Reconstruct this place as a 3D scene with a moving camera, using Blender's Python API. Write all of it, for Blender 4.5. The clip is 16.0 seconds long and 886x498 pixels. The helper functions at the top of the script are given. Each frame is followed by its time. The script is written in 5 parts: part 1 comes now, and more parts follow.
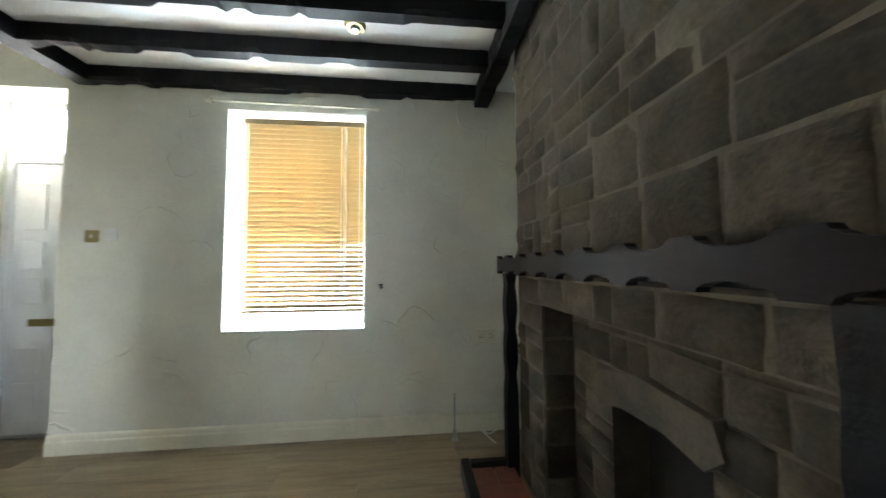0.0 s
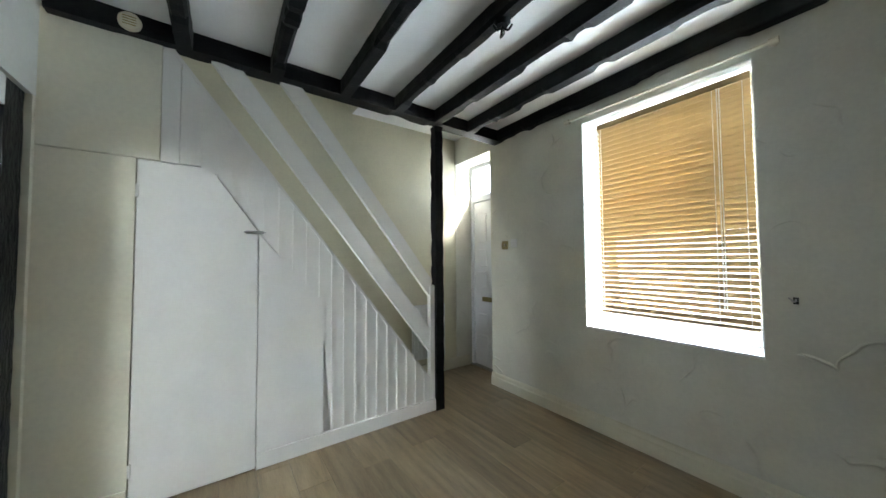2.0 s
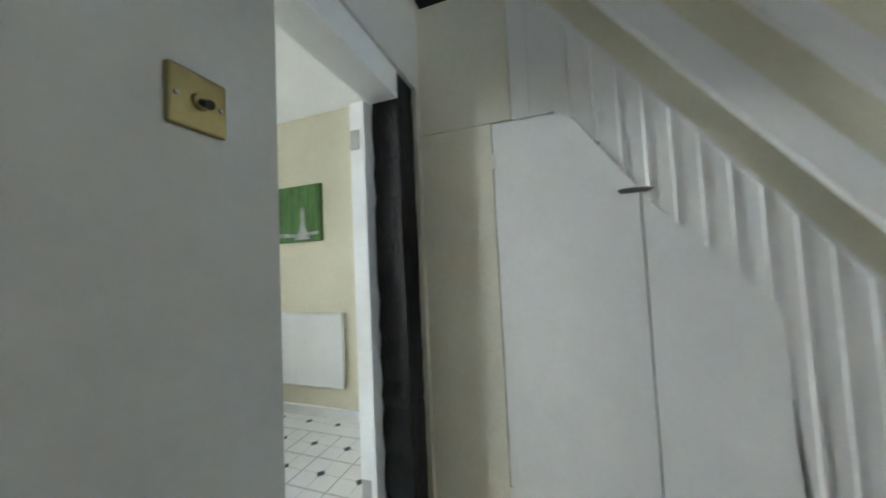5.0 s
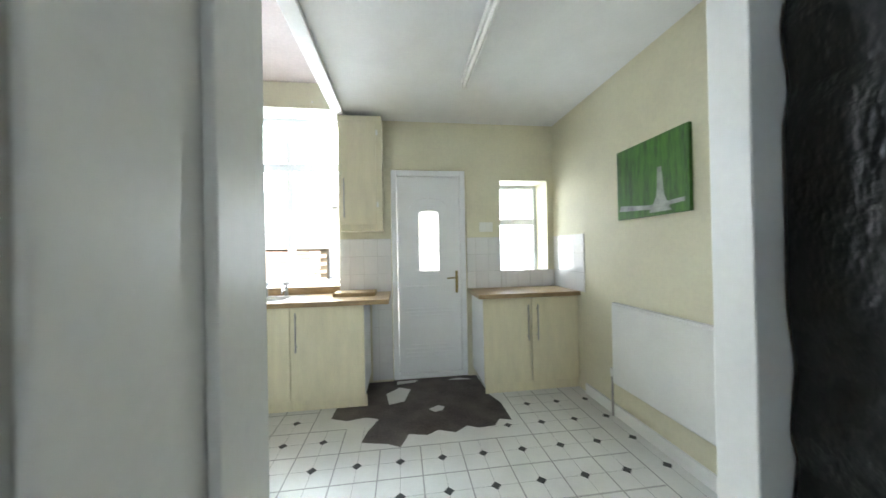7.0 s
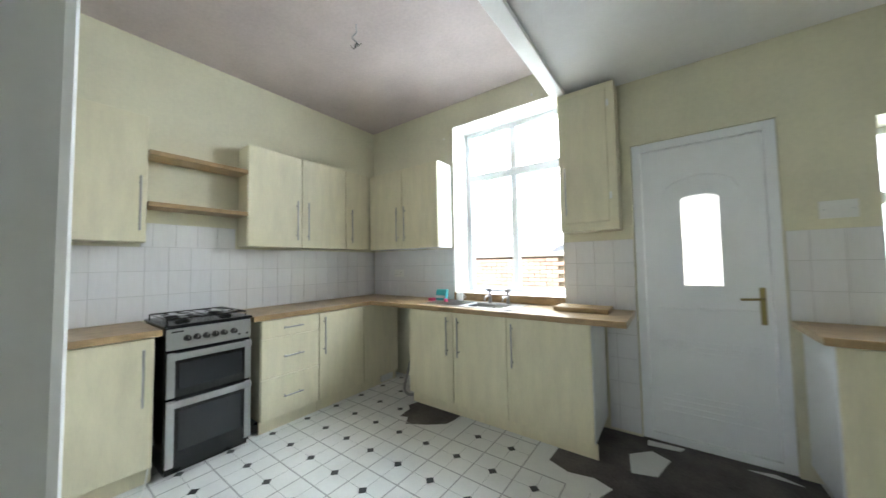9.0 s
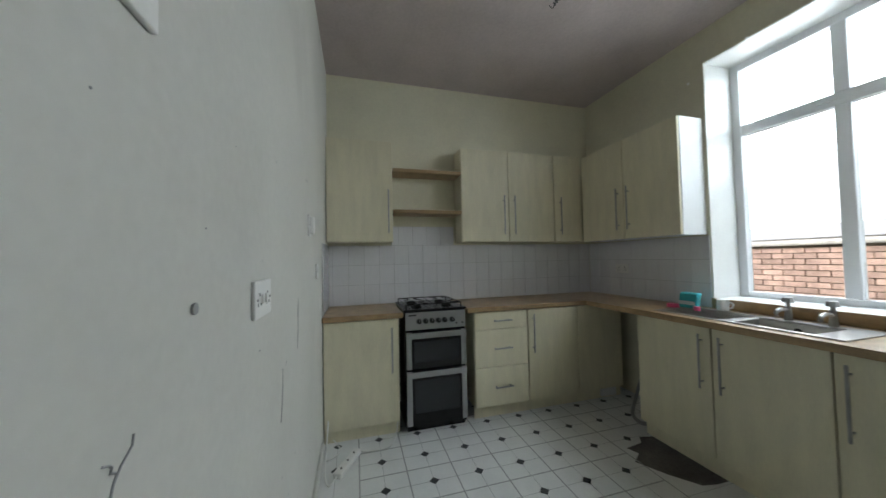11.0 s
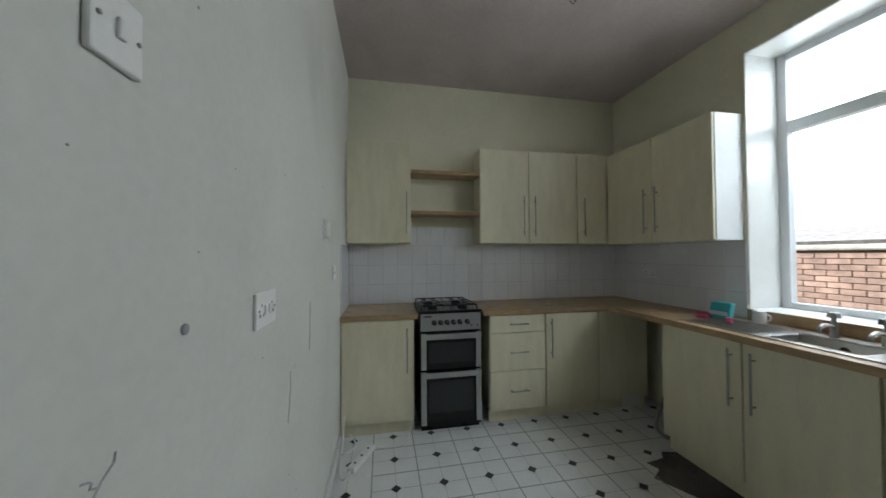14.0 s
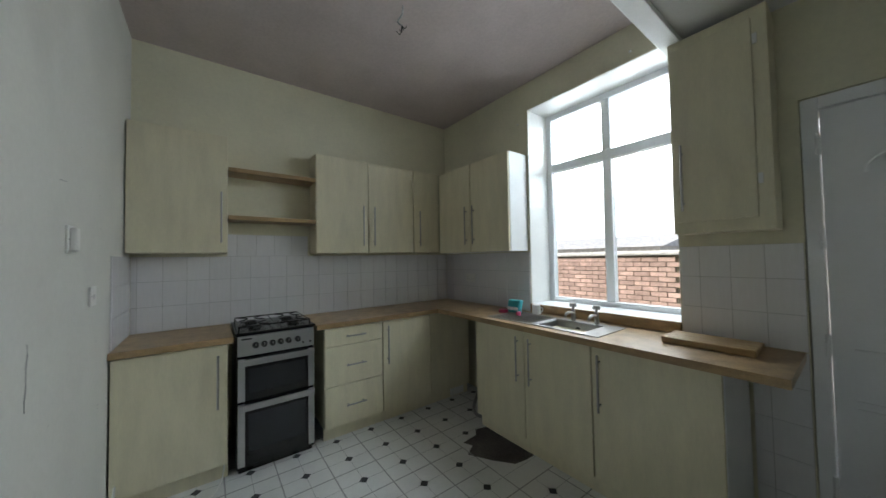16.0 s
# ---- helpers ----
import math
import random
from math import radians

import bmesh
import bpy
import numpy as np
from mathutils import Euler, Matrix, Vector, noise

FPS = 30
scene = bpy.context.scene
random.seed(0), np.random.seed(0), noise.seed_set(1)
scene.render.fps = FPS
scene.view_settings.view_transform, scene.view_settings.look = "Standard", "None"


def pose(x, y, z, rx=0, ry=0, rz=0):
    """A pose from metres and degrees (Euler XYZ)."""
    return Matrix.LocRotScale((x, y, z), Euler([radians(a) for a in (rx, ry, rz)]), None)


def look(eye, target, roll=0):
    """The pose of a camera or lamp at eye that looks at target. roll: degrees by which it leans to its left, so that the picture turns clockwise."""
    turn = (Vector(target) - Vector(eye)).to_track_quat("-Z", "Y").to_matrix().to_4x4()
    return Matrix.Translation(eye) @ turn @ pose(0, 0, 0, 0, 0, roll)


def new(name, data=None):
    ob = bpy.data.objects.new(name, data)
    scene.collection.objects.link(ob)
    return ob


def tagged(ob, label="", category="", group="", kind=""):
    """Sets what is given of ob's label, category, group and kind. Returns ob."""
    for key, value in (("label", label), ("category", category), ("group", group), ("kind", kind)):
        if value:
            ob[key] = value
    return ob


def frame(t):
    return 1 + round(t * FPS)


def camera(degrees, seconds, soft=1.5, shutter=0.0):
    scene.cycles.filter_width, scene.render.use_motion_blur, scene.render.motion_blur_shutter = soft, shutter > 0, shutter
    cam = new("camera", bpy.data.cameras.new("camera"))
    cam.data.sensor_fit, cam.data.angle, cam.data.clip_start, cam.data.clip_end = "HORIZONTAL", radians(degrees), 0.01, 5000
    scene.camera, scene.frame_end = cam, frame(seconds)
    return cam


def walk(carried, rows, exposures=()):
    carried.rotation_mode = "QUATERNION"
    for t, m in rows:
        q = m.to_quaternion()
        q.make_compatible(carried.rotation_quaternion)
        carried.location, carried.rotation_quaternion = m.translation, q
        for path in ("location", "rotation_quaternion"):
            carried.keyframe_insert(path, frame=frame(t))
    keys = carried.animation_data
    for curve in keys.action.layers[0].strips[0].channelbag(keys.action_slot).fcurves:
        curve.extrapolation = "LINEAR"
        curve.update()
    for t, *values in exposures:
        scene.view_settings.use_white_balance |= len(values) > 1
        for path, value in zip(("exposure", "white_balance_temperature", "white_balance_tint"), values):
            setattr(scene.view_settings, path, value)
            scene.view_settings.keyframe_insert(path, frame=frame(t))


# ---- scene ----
cam = camera(109.5, 16.0, shutter=0.3)
PATH = [
    (0, (2.308, 0.548, 1.26), (2.509, 2.535, 1.363), -0.3),
    (0.5, (2.409, 0.595, 1.247), (1.958, 2.541, 1.344), 0.2),
    (1, (2.478, 0.685, 1.263), (1.26, 2.27, 1.346), -0.4),
    (1.5, (2.416, 0.647, 1.281), (0.881, 1.927, 1.36), -0.3),
    (2, (2.362, 0.587, 1.319), (0.725, 1.734, 1.394), -0.4),
    (2.5, (2.361, 0.575, 1.342), (0.706, 1.696, 1.42), -0.5),
    (3, (2.325, 0.581, 1.326), (0.641, 1.657, 1.401), -0.5),
    (3.5, (2.164, 0.621, 1.295), (0.367, 1.497, 1.354), -0.4),
    (4, (1.953, 0.675, 1.264), (-0.019, 1.007, 1.316), -0.3),
    (4.5, (1.705, 0.519, 1.247), (-0.294, 0.461, 1.282), -0.3),
    (4.8, (1.523, 0.424, 1.248), (-0.443, 0.069, 1.333), -2.2),
    (5, (1.45, 0.416, 1.25), (-0.44, -0.232, 1.344), -2.7),
    (5.2, (1.422, 0.394, 1.247), (-0.352, -0.53, 1.265), -0.5),
    (7.5, (0.74, -0.003, 1.324), (0.866, -1.999, 1.366), -1.7),
    (8, (0.695, -0.159, 1.338), (1.165, -2.102, 1.381), -1.6),
    (8.5, (0.667, -0.277, 1.299), (1.479, -2.104, 1.364), -1.3),
    (9, (0.735, -0.361, 1.273), (1.916, -1.972, 1.367), -1.0),
    (9.5, (0.799, -0.494, 1.29), (2.271, -1.846, 1.362), 0.1),
    (10, (0.847, -0.557, 1.296), (2.518, -1.653, 1.362), -0.7),
    (12.5, (0.915, -0.558, 1.321), (2.913, -0.623, 1.355), -0.1),
    (13, (0.903, -0.585, 1.33), (2.901, -0.671, 1.363), -0.2),
    (13.5, (0.897, -0.607, 1.336), (2.889, -0.779, 1.371), -0.3),
    (14, (0.879, -0.637, 1.35), (2.843, -1.015, 1.386), -0.3),
    (14.5, (0.856, -0.668, 1.362), (2.761, -1.276, 1.393), -0.4),
    (15, (0.84, -0.693, 1.378), (2.65, -1.543, 1.412), -0.7),
    (15.5, (0.835, -0.716, 1.361), (2.53, -1.777, 1.425), -1.1),
    (16, (0.802, -0.764, 1.387), (2.401, -1.964, 1.447), -1.0),
]
walk(cam, [(t, look(eye, target, roll)) for t, eye, target, roll in PATH],
     [(0.0, 3.3), (1.5, 2.8), (2.5, 2.55), (4.0, 2.45), (4.6, 2.35), (5.0, 2.2), (5.2, 2.1), (7.3, 2.1), (8.0, 1.95), (9.0, 1.6), (9.5, 1.3), (10.2, 0.65), (12.3, 0.1), (16.0, 0.1)])

YR_OUT = -3.49
# ---- world, sun and window light ----
world = bpy.data.worlds.new("overcast_sky")
scene.world = world
world.use_nodes = True
wn = world.node_tree.nodes
sky = wn.new("ShaderNodeTexSky")
sky.sky_type, sky.sun_disc = "NISHITA", False
sky.sun_elevation, sky.sun_rotation = radians(48), radians(60)
sky.air_density, sky.dust_density = 1.0, 4.0
wn["Background"].inputs["Strength"].default_value = 0.15
world.node_tree.links.new(sky.outputs["Color"], wn["Background"].inputs["Color"])
sun_data = bpy.data.lights.new("sun", "SUN")
sun_data.energy, sun_data.angle, sun_data.color = 5.0, radians(12), (1.0, 0.97, 0.93)
new("sun", sun_data).matrix_world = look((7, 5, 8), (0, 0, 0))


def window_light(name, eye, target, w, h, watts, color=(0.80, 0.91, 1.0)):
    data = bpy.data.lights.new(name, "AREA")
    data.shape, data.size, data.size_y, data.energy, data.color = "RECTANGLE", w, h, watts, color
    new(name, data).matrix_world = look(eye, target)


window_light("sky_kitchen_window", (2.02, YR_OUT - 0.3, 2.5), (2.0, -1.9, 0.9), 1.9, 1.1, 56)
window_light("sky_small_window", (-0.44, YR_OUT - 0.25, 1.5), (-0.44, 0, 1.3), 0.5, 0.95, 3.5)
window_light("sky_front_window", (1.45, 3.75, 1.75), (1.45, 0, 1.2), 1.3, 1.9, 30, (0.66, 0.84, 1.0))
window_light("sky_door_light", (-0.45, 3.62, 2.4), (-0.45, 1.6, 1.2), 0.6, 0.5, 2.8)


# ---- materials ----
def mat(name, color, rough=0.6, metal=0.0, var=0.08, scale=6.0, fine=90.0, bump=0.1, dist=0.004, spec=0.5, dark=None, stretch=None, rand=0.0, stain=0.0):
    """A surface with broad and fine variation, relief and optional stains."""
    m = bpy.data.materials.new(name)
    m.use_nodes = True
    n, l = m.node_tree.nodes, m.node_tree.links
    b = n["Principled BSDF"]
    b.inputs["Roughness"].default_value, b.inputs["Metallic"].default_value = rough, metal
    b.inputs["Specular IOR Level"].default_value = spec
    co = n.new("ShaderNodeTexCoord")
    src = n.new("ShaderNodeNewGeometry").outputs["Position"] if name == "buff_sandstone" else co.outputs["Object"]
    if stretch:
        mp = n.new("ShaderNodeMapping")
        mp.inputs["Scale"].default_value = stretch
        l.new(src, mp.inputs["Vector"])
        src = mp.outputs["Vector"]
    if rand:
        oi = n.new("ShaderNodeObjectInfo")
        ad = n.new("ShaderNodeVectorMath")
        cx = n.new("ShaderNodeCombineXYZ")
        mu = n.new("ShaderNodeMath")
        mu.operation = "MULTIPLY"
        mu.inputs[1].default_value = 37.0
        l.new(oi.outputs["Random"], mu.inputs[0])
        for k in range(3):
            l.new(mu.outputs[0], cx.inputs[k])
        l.new(src, ad.inputs[0])
        l.new(cx.outputs[0], ad.inputs[1])
        src = ad.outputs[0]
    big = n.new("ShaderNodeTexNoise")
    big.inputs["Scale"].default_value, big.inputs["Detail"].default_value = scale, 5
    small = n.new("ShaderNodeTexNoise")
    small.inputs["Scale"].default_value, small.inputs["Detail"].default_value = fine, 4
    l.new(src, big.inputs["Vector"])
    l.new(src, small.inputs["Vector"])
    mix = n.new("ShaderNodeMix")
    mix.data_type = "FLOAT"
    mix.inputs[0].default_value = 0.35
    l.new(big.outputs["Fac"], mix.inputs[2])
    l.new(small.outputs["Fac"], mix.inputs[3])
    ramp = n.new("ShaderNodeValToRGB")
    dk = dark or tuple(c * (1 - 2.2 * var) for c in color)
    lt = tuple(min(1, c * (1 + 1.2 * var)) for c in color)
    ramp.color_ramp.elements[0].position, ramp.color_ramp.elements[1].position = 0.3, 0.7
    ramp.color_ramp.elements[0].color, ramp.color_ramp.elements[1].color = (*dk, 1), (*lt, 1)
    l.new(mix.outputs[0], ramp.inputs["Fac"])
    out = ramp.outputs["Color"]
    if stain:
        sn = n.new("ShaderNodeTexNoise")
        sn.inputs["Scale"].default_value, sn.inputs["Detail"].default_value = 2.3, 8
        l.new(src, sn.inputs["Vector"])
        sr = n.new("ShaderNodeValToRGB")
        sr.color_ramp.elements[0].position, sr.color_ramp.elements[1].position = 0.56, 0.72
        sr.color_ramp.elements[0].color, sr.color_ramp.elements[1].color = (0, 0, 0, 1), (stain, stain, stain, 1)
        l.new(sn.outputs["Fac"], sr.inputs["Fac"])
        mc = n.new("ShaderNodeMix")
        mc.data_type = "RGBA"
        mc.inputs[7].default_value = (*[c * 0.55 for c in color], 1)
        l.new(sr.outputs["Color"], mc.inputs[0])
        l.new(out, mc.inputs[6])
        out = mc.outputs[2]
    if rand:
        hs = n.new("ShaderNodeHueSaturation")
        mr = n.new("ShaderNodeMapRange")
        mr.inputs[3].default_value, mr.inputs[4].default_value = 1 - rand, 1 + rand
        l.new(oi.outputs["Random"], mr.inputs[0])
        l.new(mr.outputs[0], hs.inputs["Value"])
        l.new(out, hs.inputs["Color"])
        out = hs.outputs["Color"]
    l.new(out, b.inputs["Base Color"])
    bp = n.new("ShaderNodeBump")
    bp.inputs["Strength"].default_value, bp.inputs["Distance"].default_value = bump, dist
    l.new(mix.outputs[0], bp.inputs["Height"])
    l.new(bp.outputs["Normal"], b.inputs["Normal"])
    return m


def swirl_plaster(name, color):
    """Cream artex plaster with thin raised trowel arcs."""
    m = mat(name, color, 0.75, var=0.05, scale=3, fine=60, bump=0.25, dist=0.004, stain=0.12)
    n, l = m.node_tree.nodes, m.node_tree.links
    co = n.new("ShaderNodeTexCoord")
    vo = n.new("ShaderNodeTexVoronoi")
    vo.inputs["Scale"].default_value = 2.6
    wob = n.new("ShaderNodeTexNoise")
    wob.inputs["Scale"].default_value = 3.0
    ad = n.new("ShaderNodeVectorMath")
    ad.operation = "MULTIPLY_ADD"
    ad.inputs[1].default_value = (0.25, 0.25, 0.25)
    l.new(co.outputs["Object"], wob.inputs["Vector"])
    l.new(wob.outputs["Color"], ad.inputs[0])
    l.new(co.outputs["Object"], ad.inputs[2])
    l.new(ad.outputs[0], vo.inputs["Vector"])
    si = n.new("ShaderNodeMath")
    si.operation = "PINGPONG"
    si.inputs[1].default_value = 0.22
    l.new(vo.outputs["Distance"], si.inputs[0])
    rp = n.new("ShaderNodeMapRange")
    rp.inputs[1].default_value, rp.inputs[2].default_value = 0.0, 0.02
    rp.inputs[3].default_value, rp.inputs[4].default_value = 1.0, 0.0
    l.new(si.outputs[0], rp.inputs[0])
    big = n.new("ShaderNodeTexNoise")
    big.inputs["Scale"].default_value = 4.0
    l.new(co.outputs["Object"], big.inputs["Vector"])
    th = n.new("ShaderNodeMapRange")
    th.inputs[1].default_value, th.inputs[2].default_value = 0.5, 0.62
    l.new(big.outputs["Fac"], th.inputs[0])
    mu = n.new("ShaderNodeMath")
    mu.operation = "MULTIPLY"
    l.new(rp.outputs[0], mu.inputs[0])
    l.new(th.outputs[0], mu.inputs[1])
    old = [x for x in n if x.bl_idname == "ShaderNodeBump"][0]
    b2 = n.new("ShaderNodeBump")
    b2.inputs["Strength"].default_value, b2.inputs["Distance"].default_value = 0.8, 0.01
    l.new(mu.outputs[0], b2.inputs["Height"])
    l.new(old.outputs["Normal"], b2.inputs["Normal"])
    l.new(b2.outputs["Normal"], n["Principled BSDF"].inputs["Normal"])
    return m


def glass_mat(name, rough=0.0, tint=(0.95, 0.98, 0.97)):
    m = bpy.data.materials.new(name)
    m.use_nodes = True
    b = m.node_tree.nodes["Principled BSDF"]
    b.inputs["Base Color"].default_value = (*tint, 1)
    b.inputs["Transmission Weight"].default_value, b.inputs["Roughness"].default_value = 1.0, rough
    b.inputs["IOR"].default_value = 1.1
    return m


M_CREAM = swirl_plaster("cream_artex", (0.72, 0.7, 0.61))
M_PLAIN = mat("cream_emulsion", (0.72, 0.68, 0.55), 0.7, var=0.05, scale=2, fine=40, bump=0.12, stain=0.12)
M_KITCHEN = mat("pale_yellow_emulsion", (0.72, 0.68, 0.52), 0.65, var=0.05, scale=2, fine=50, bump=0.15, stain=0.1)
M_DIVIDE = mat("worn_offwhite_emulsion", (0.62, 0.61, 0.56), 0.6, var=0.04, scale=2, fine=45, bump=0.2, stain=0.15)
M_CEIL = mat("white_ceiling_paint", (0.8, 0.8, 0.8), 0.8, var=0.03, scale=4, fine=70, bump=0.3)
M_CEILK = mat("pinkish_bare_plaster", (0.56, 0.48, 0.46), 0.8, var=0.08, scale=2, fine=50, bump=0.2, stain=0.15)
M_WHITE = mat("white_gloss_paint", (0.8, 0.8, 0.78), 0.35, var=0.03, scale=4, fine=60, bump=0.06)
M_STAIRW = mat("offwhite_satin_paint", (0.76, 0.74, 0.7), 0.45, var=0.03, scale=4, fine=60, bump=0.06)
M_UPVC = mat("white_upvc", (0.85, 0.86, 0.88), 0.3, var=0.015, bump=0.02)
M_BLACK = mat("black_beam_paint", (0.009, 0.009, 0.01), 0.5, spec=0.18, var=0.3, scale=9, fine=70, bump=0.6, dist=0.008)
M_POST = mat("rough_black_timber", (0.008, 0.008, 0.009), 0.4, spec=0.3, var=0.3, scale=14, fine=60, bump=1.0, dist=0.02, stretch=(1, 1, 0.5))
M_MANTEL = mat("dark_mahogany_stain", (0.012, 0.007, 0.008), 0.42, spec=0.14, var=0.3, scale=3, fine=30, bump=0.15, stretch=(6, 1, 8))
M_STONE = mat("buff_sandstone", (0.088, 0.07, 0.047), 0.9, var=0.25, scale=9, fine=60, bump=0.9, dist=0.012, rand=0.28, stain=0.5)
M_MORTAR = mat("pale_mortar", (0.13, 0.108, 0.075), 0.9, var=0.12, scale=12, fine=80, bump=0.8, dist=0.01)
M_SOOT = mat("sooty_firebrick", (0.02, 0.018, 0.016), 0.9, var=0.3, bump=0.5)
M_QUARRY = mat("red_quarry_tile", (0.2, 0.06, 0.04), 0.5, var=0.15, bump=0.2, rand=0.12)
M_PLANK = mat("oak_laminate", (0.30, 0.225, 0.135), 0.33, var=0.2, scale=2.5, fine=26, bump=0.05, dist=0.001, stretch=(1, 9, 9), rand=0.13)
M_CARPET = mat("dark_stair_carpet", (0.03, 0.03, 0.035), 0.95, var=0.2, bump=0.8)
M_BRASS = mat("tarnished_brass", (0.34, 0.28, 0.13), 0.36, 1.0, var=0.08, bump=0.03)
M_CHROME = mat("brushed_steel", (0.42, 0.41, 0.4), 0.32, 1.0, var=0.06, scale=20, bump=0.03)
M_UNIT = mat("cream_maple_laminate", (0.74, 0.68, 0.5), 0.42, var=0.05, scale=3, fine=30, bump=0.03, dist=0.001, stretch=(5, 5, 1), rand=0.015)
M_UNITW = mat("white_melamine", (0.8, 0.81, 0.82), 0.4, var=0.02, bump=0.02)
M_WORK = mat("oak_block_worktop", (0.40, 0.27, 0.14), 0.35, var=0.18, scale=3, fine=24, bump=0.06, dist=0.001, stretch=(4, 4, 10))
M_BOARD = mat("pale_wood_board", (0.46, 0.32, 0.16), 0.5, var=0.15, scale=3, fine=30, bump=0.08, stretch=(1, 12, 12))
M_TILE = mat("white_glazed_tile", (0.76, 0.75, 0.76), 0.12, var=0.02, scale=8, bump=0.04, rand=0.02)
M_GROUT = mat("grey_grout", (0.5, 0.49, 0.48), 0.9, var=0.1, bump=0.3)
M_VINYL = mat("white_vinyl", (0.7, 0.7, 0.68), 0.3, var=0.04, scale=5, fine=50, bump=0.05, stain=0.2)
M_VLINE = mat("grey_vinyl_line", (0.36, 0.36, 0.35), 0.4, var=0.15, scale=30, bump=0.02)
M_DIAMOND = mat("charcoal_vinyl_diamond", (0.02, 0.022, 0.025), 0.35, var=0.2, bump=0.02)
M_BITUMEN = mat("dark_bare_floor", (0.11, 0.092, 0.088), 0.65, var=0.35, scale=5, fine=60, bump=0.5, stain=0.4)
M_COOKB = mat("black_enamel", (0.01, 0.01, 0.011), 0.2, var=0.1, bump=0.02)
M_COOKS = mat("silver_enamel", (0.45, 0.45, 0.45), 0.35, 0.8, var=0.04, bump=0.02)
M_OVEN = mat("oven_door_glass", (0.025, 0.027, 0.03), 0.05, var=0.05, bump=0.0)
M_SLAT = mat("honey_wood_slat", (0.42, 0.285, 0.125), 0.45, var=0.15, scale=2, fine=30, bump=0.05, stretch=(1, 10, 10))
sn_ = M_SLAT.node_tree.nodes
tr_, mx_ = sn_.new("ShaderNodeBsdfTranslucent"), sn_.new("ShaderNodeMixShader")
tr_.inputs["Color"].default_value = (0.75, 0.56, 0.3, 1)
mx_.inputs[0].default_value = 0.02
M_SLAT.node_tree.links.new(sn_["Principled BSDF"].outputs[0], mx_.inputs[1])
M_SLAT.node_tree.links.new(tr_.outputs[0], mx_.inputs[2])
M_SLAT.node_tree.links.new(mx_.outputs[0], sn_["Material Output"].inputs["Surface"])
M_PLATE = mat("white_plastic", (0.78, 0.77, 0.74), 0.4, var=0.03, bump=0.02)
M_PLATEG = mat("grey_plastic", (0.3, 0.3, 0.3), 0.4, var=0.05, bump=0.02)
M_DARKP = mat("black_plastic", (0.015, 0.015, 0.015), 0.4, var=0.1, bump=0.02)
M_GREEN = mat("green_woodland_print", (0.05, 0.16, 0.02), 0.5, var=0.5, scale=5, fine=20, bump=0.0, dark=(0.005, 0.02, 0.005), stretch=(1, 6, 0.6))
M_WATERP = mat("pale_waterfall_print", (0.45, 0.5, 0.45), 0.5, var=0.3, scale=12, bump=0.0)
M_TEAL = mat("turquoise_packet", (0.05, 0.45, 0.5), 0.4, var=0.05, bump=0.02)
M_PINK = mat("pink_plastic", (0.7, 0.08, 0.2), 0.4, var=0.05, bump=0.02)
M_BRICK = mat("red_yard_brick", (0.58, 0.4, 0.34), 0.9, var=0.2, scale=9, bump=0.5, rand=0.2)
M_RENDER = mat("grey_house_wall", (0.72, 0.7, 0.67), 0.9, var=0.15, bump=0.4)
M_SLATE = mat("slate_roof", (0.5, 0.5, 0.52), 0.7, var=0.2, bump=0.3)
M_YARD = mat("yard_concrete", (0.3, 0.29, 0.28), 0.9, var=0.15, bump=0.4)
M_GLASS = glass_mat("window_glass")
M_FROST = glass_mat("frosted_glass", 0.45)


# ---- mesh helpers ----
def B(bm, x0, x1, y0, y1, z0, z1, bev=0.0):
    """Adds a box, with bevelled edges if asked."""
    vs = [bm.verts.new((x, y, z)) for x in (x0, x1) for y in (y0, y1) for z in (z0, z1)]
    fs = [bm.faces.new([vs[i] for i in f]) for f in ((0, 1, 3, 2), (4, 6, 7, 5), (0, 4, 5, 1), (2, 3, 7, 6), (0, 2, 6, 4), (1, 5, 7, 3))]
    if bev:
        es = list({e for f in fs for e in f.edges})
        bmesh.ops.bevel(bm, geom=es, offset=bev, segments=2, affect="EDGES", profile=0.5)
    return bm


def box(x0, x1, y0, y1, z0, z1, bev=0.0):
    return B(bmesh.new(), min(x0, x1), max(x0, x1), min(y0, y1), max(y0, y1), min(z0, z1), max(z0, z1), bev)


def CYL(bm, a, b, r, r2=None, seg=14):
    """Adds a rod from a to b."""
    a, b = Vector(a), Vector(b)
    d = b - a
    m = Matrix.Translation((a + b) / 2) @ d.to_track_quat("Z", "Y").to_matrix().to_4x4()
    bmesh.ops.create_cone(bm, cap_ends=True, segments=seg, radius1=r, radius2=r if r2 is None else r2, depth=d.length, matrix=m)
    return bm


def rod(a, b, r, r2=None, seg=14):
    return CYL(bmesh.new(), a, b, r, r2, seg)


def prism(points, axis, a0, a1):
    """A solid: the outline given in the two other axes, from a0 to a1 along axis."""
    bm = bmesh.new()
    put = {"x": lambda p, a: (a, p[0], p[1]), "y": lambda p, a: (p[0], a, p[1]), "z": lambda p, a: (p[0], p[1], a)}[axis]
    lo, hi = [bm.verts.new(put(p, a0)) for p in points], [bm.verts.new(put(p, a1)) for p in points]
    bm.faces.new(lo)
    bm.faces.new(hi[::-1])
    for i in range(len(points)):
        j = (i + 1) % len(points)
        bm.faces.new((lo[i], hi[i], hi[j], lo[j]))
    bmesh.ops.recalc_face_normals(bm, faces=bm.faces)
    return bm


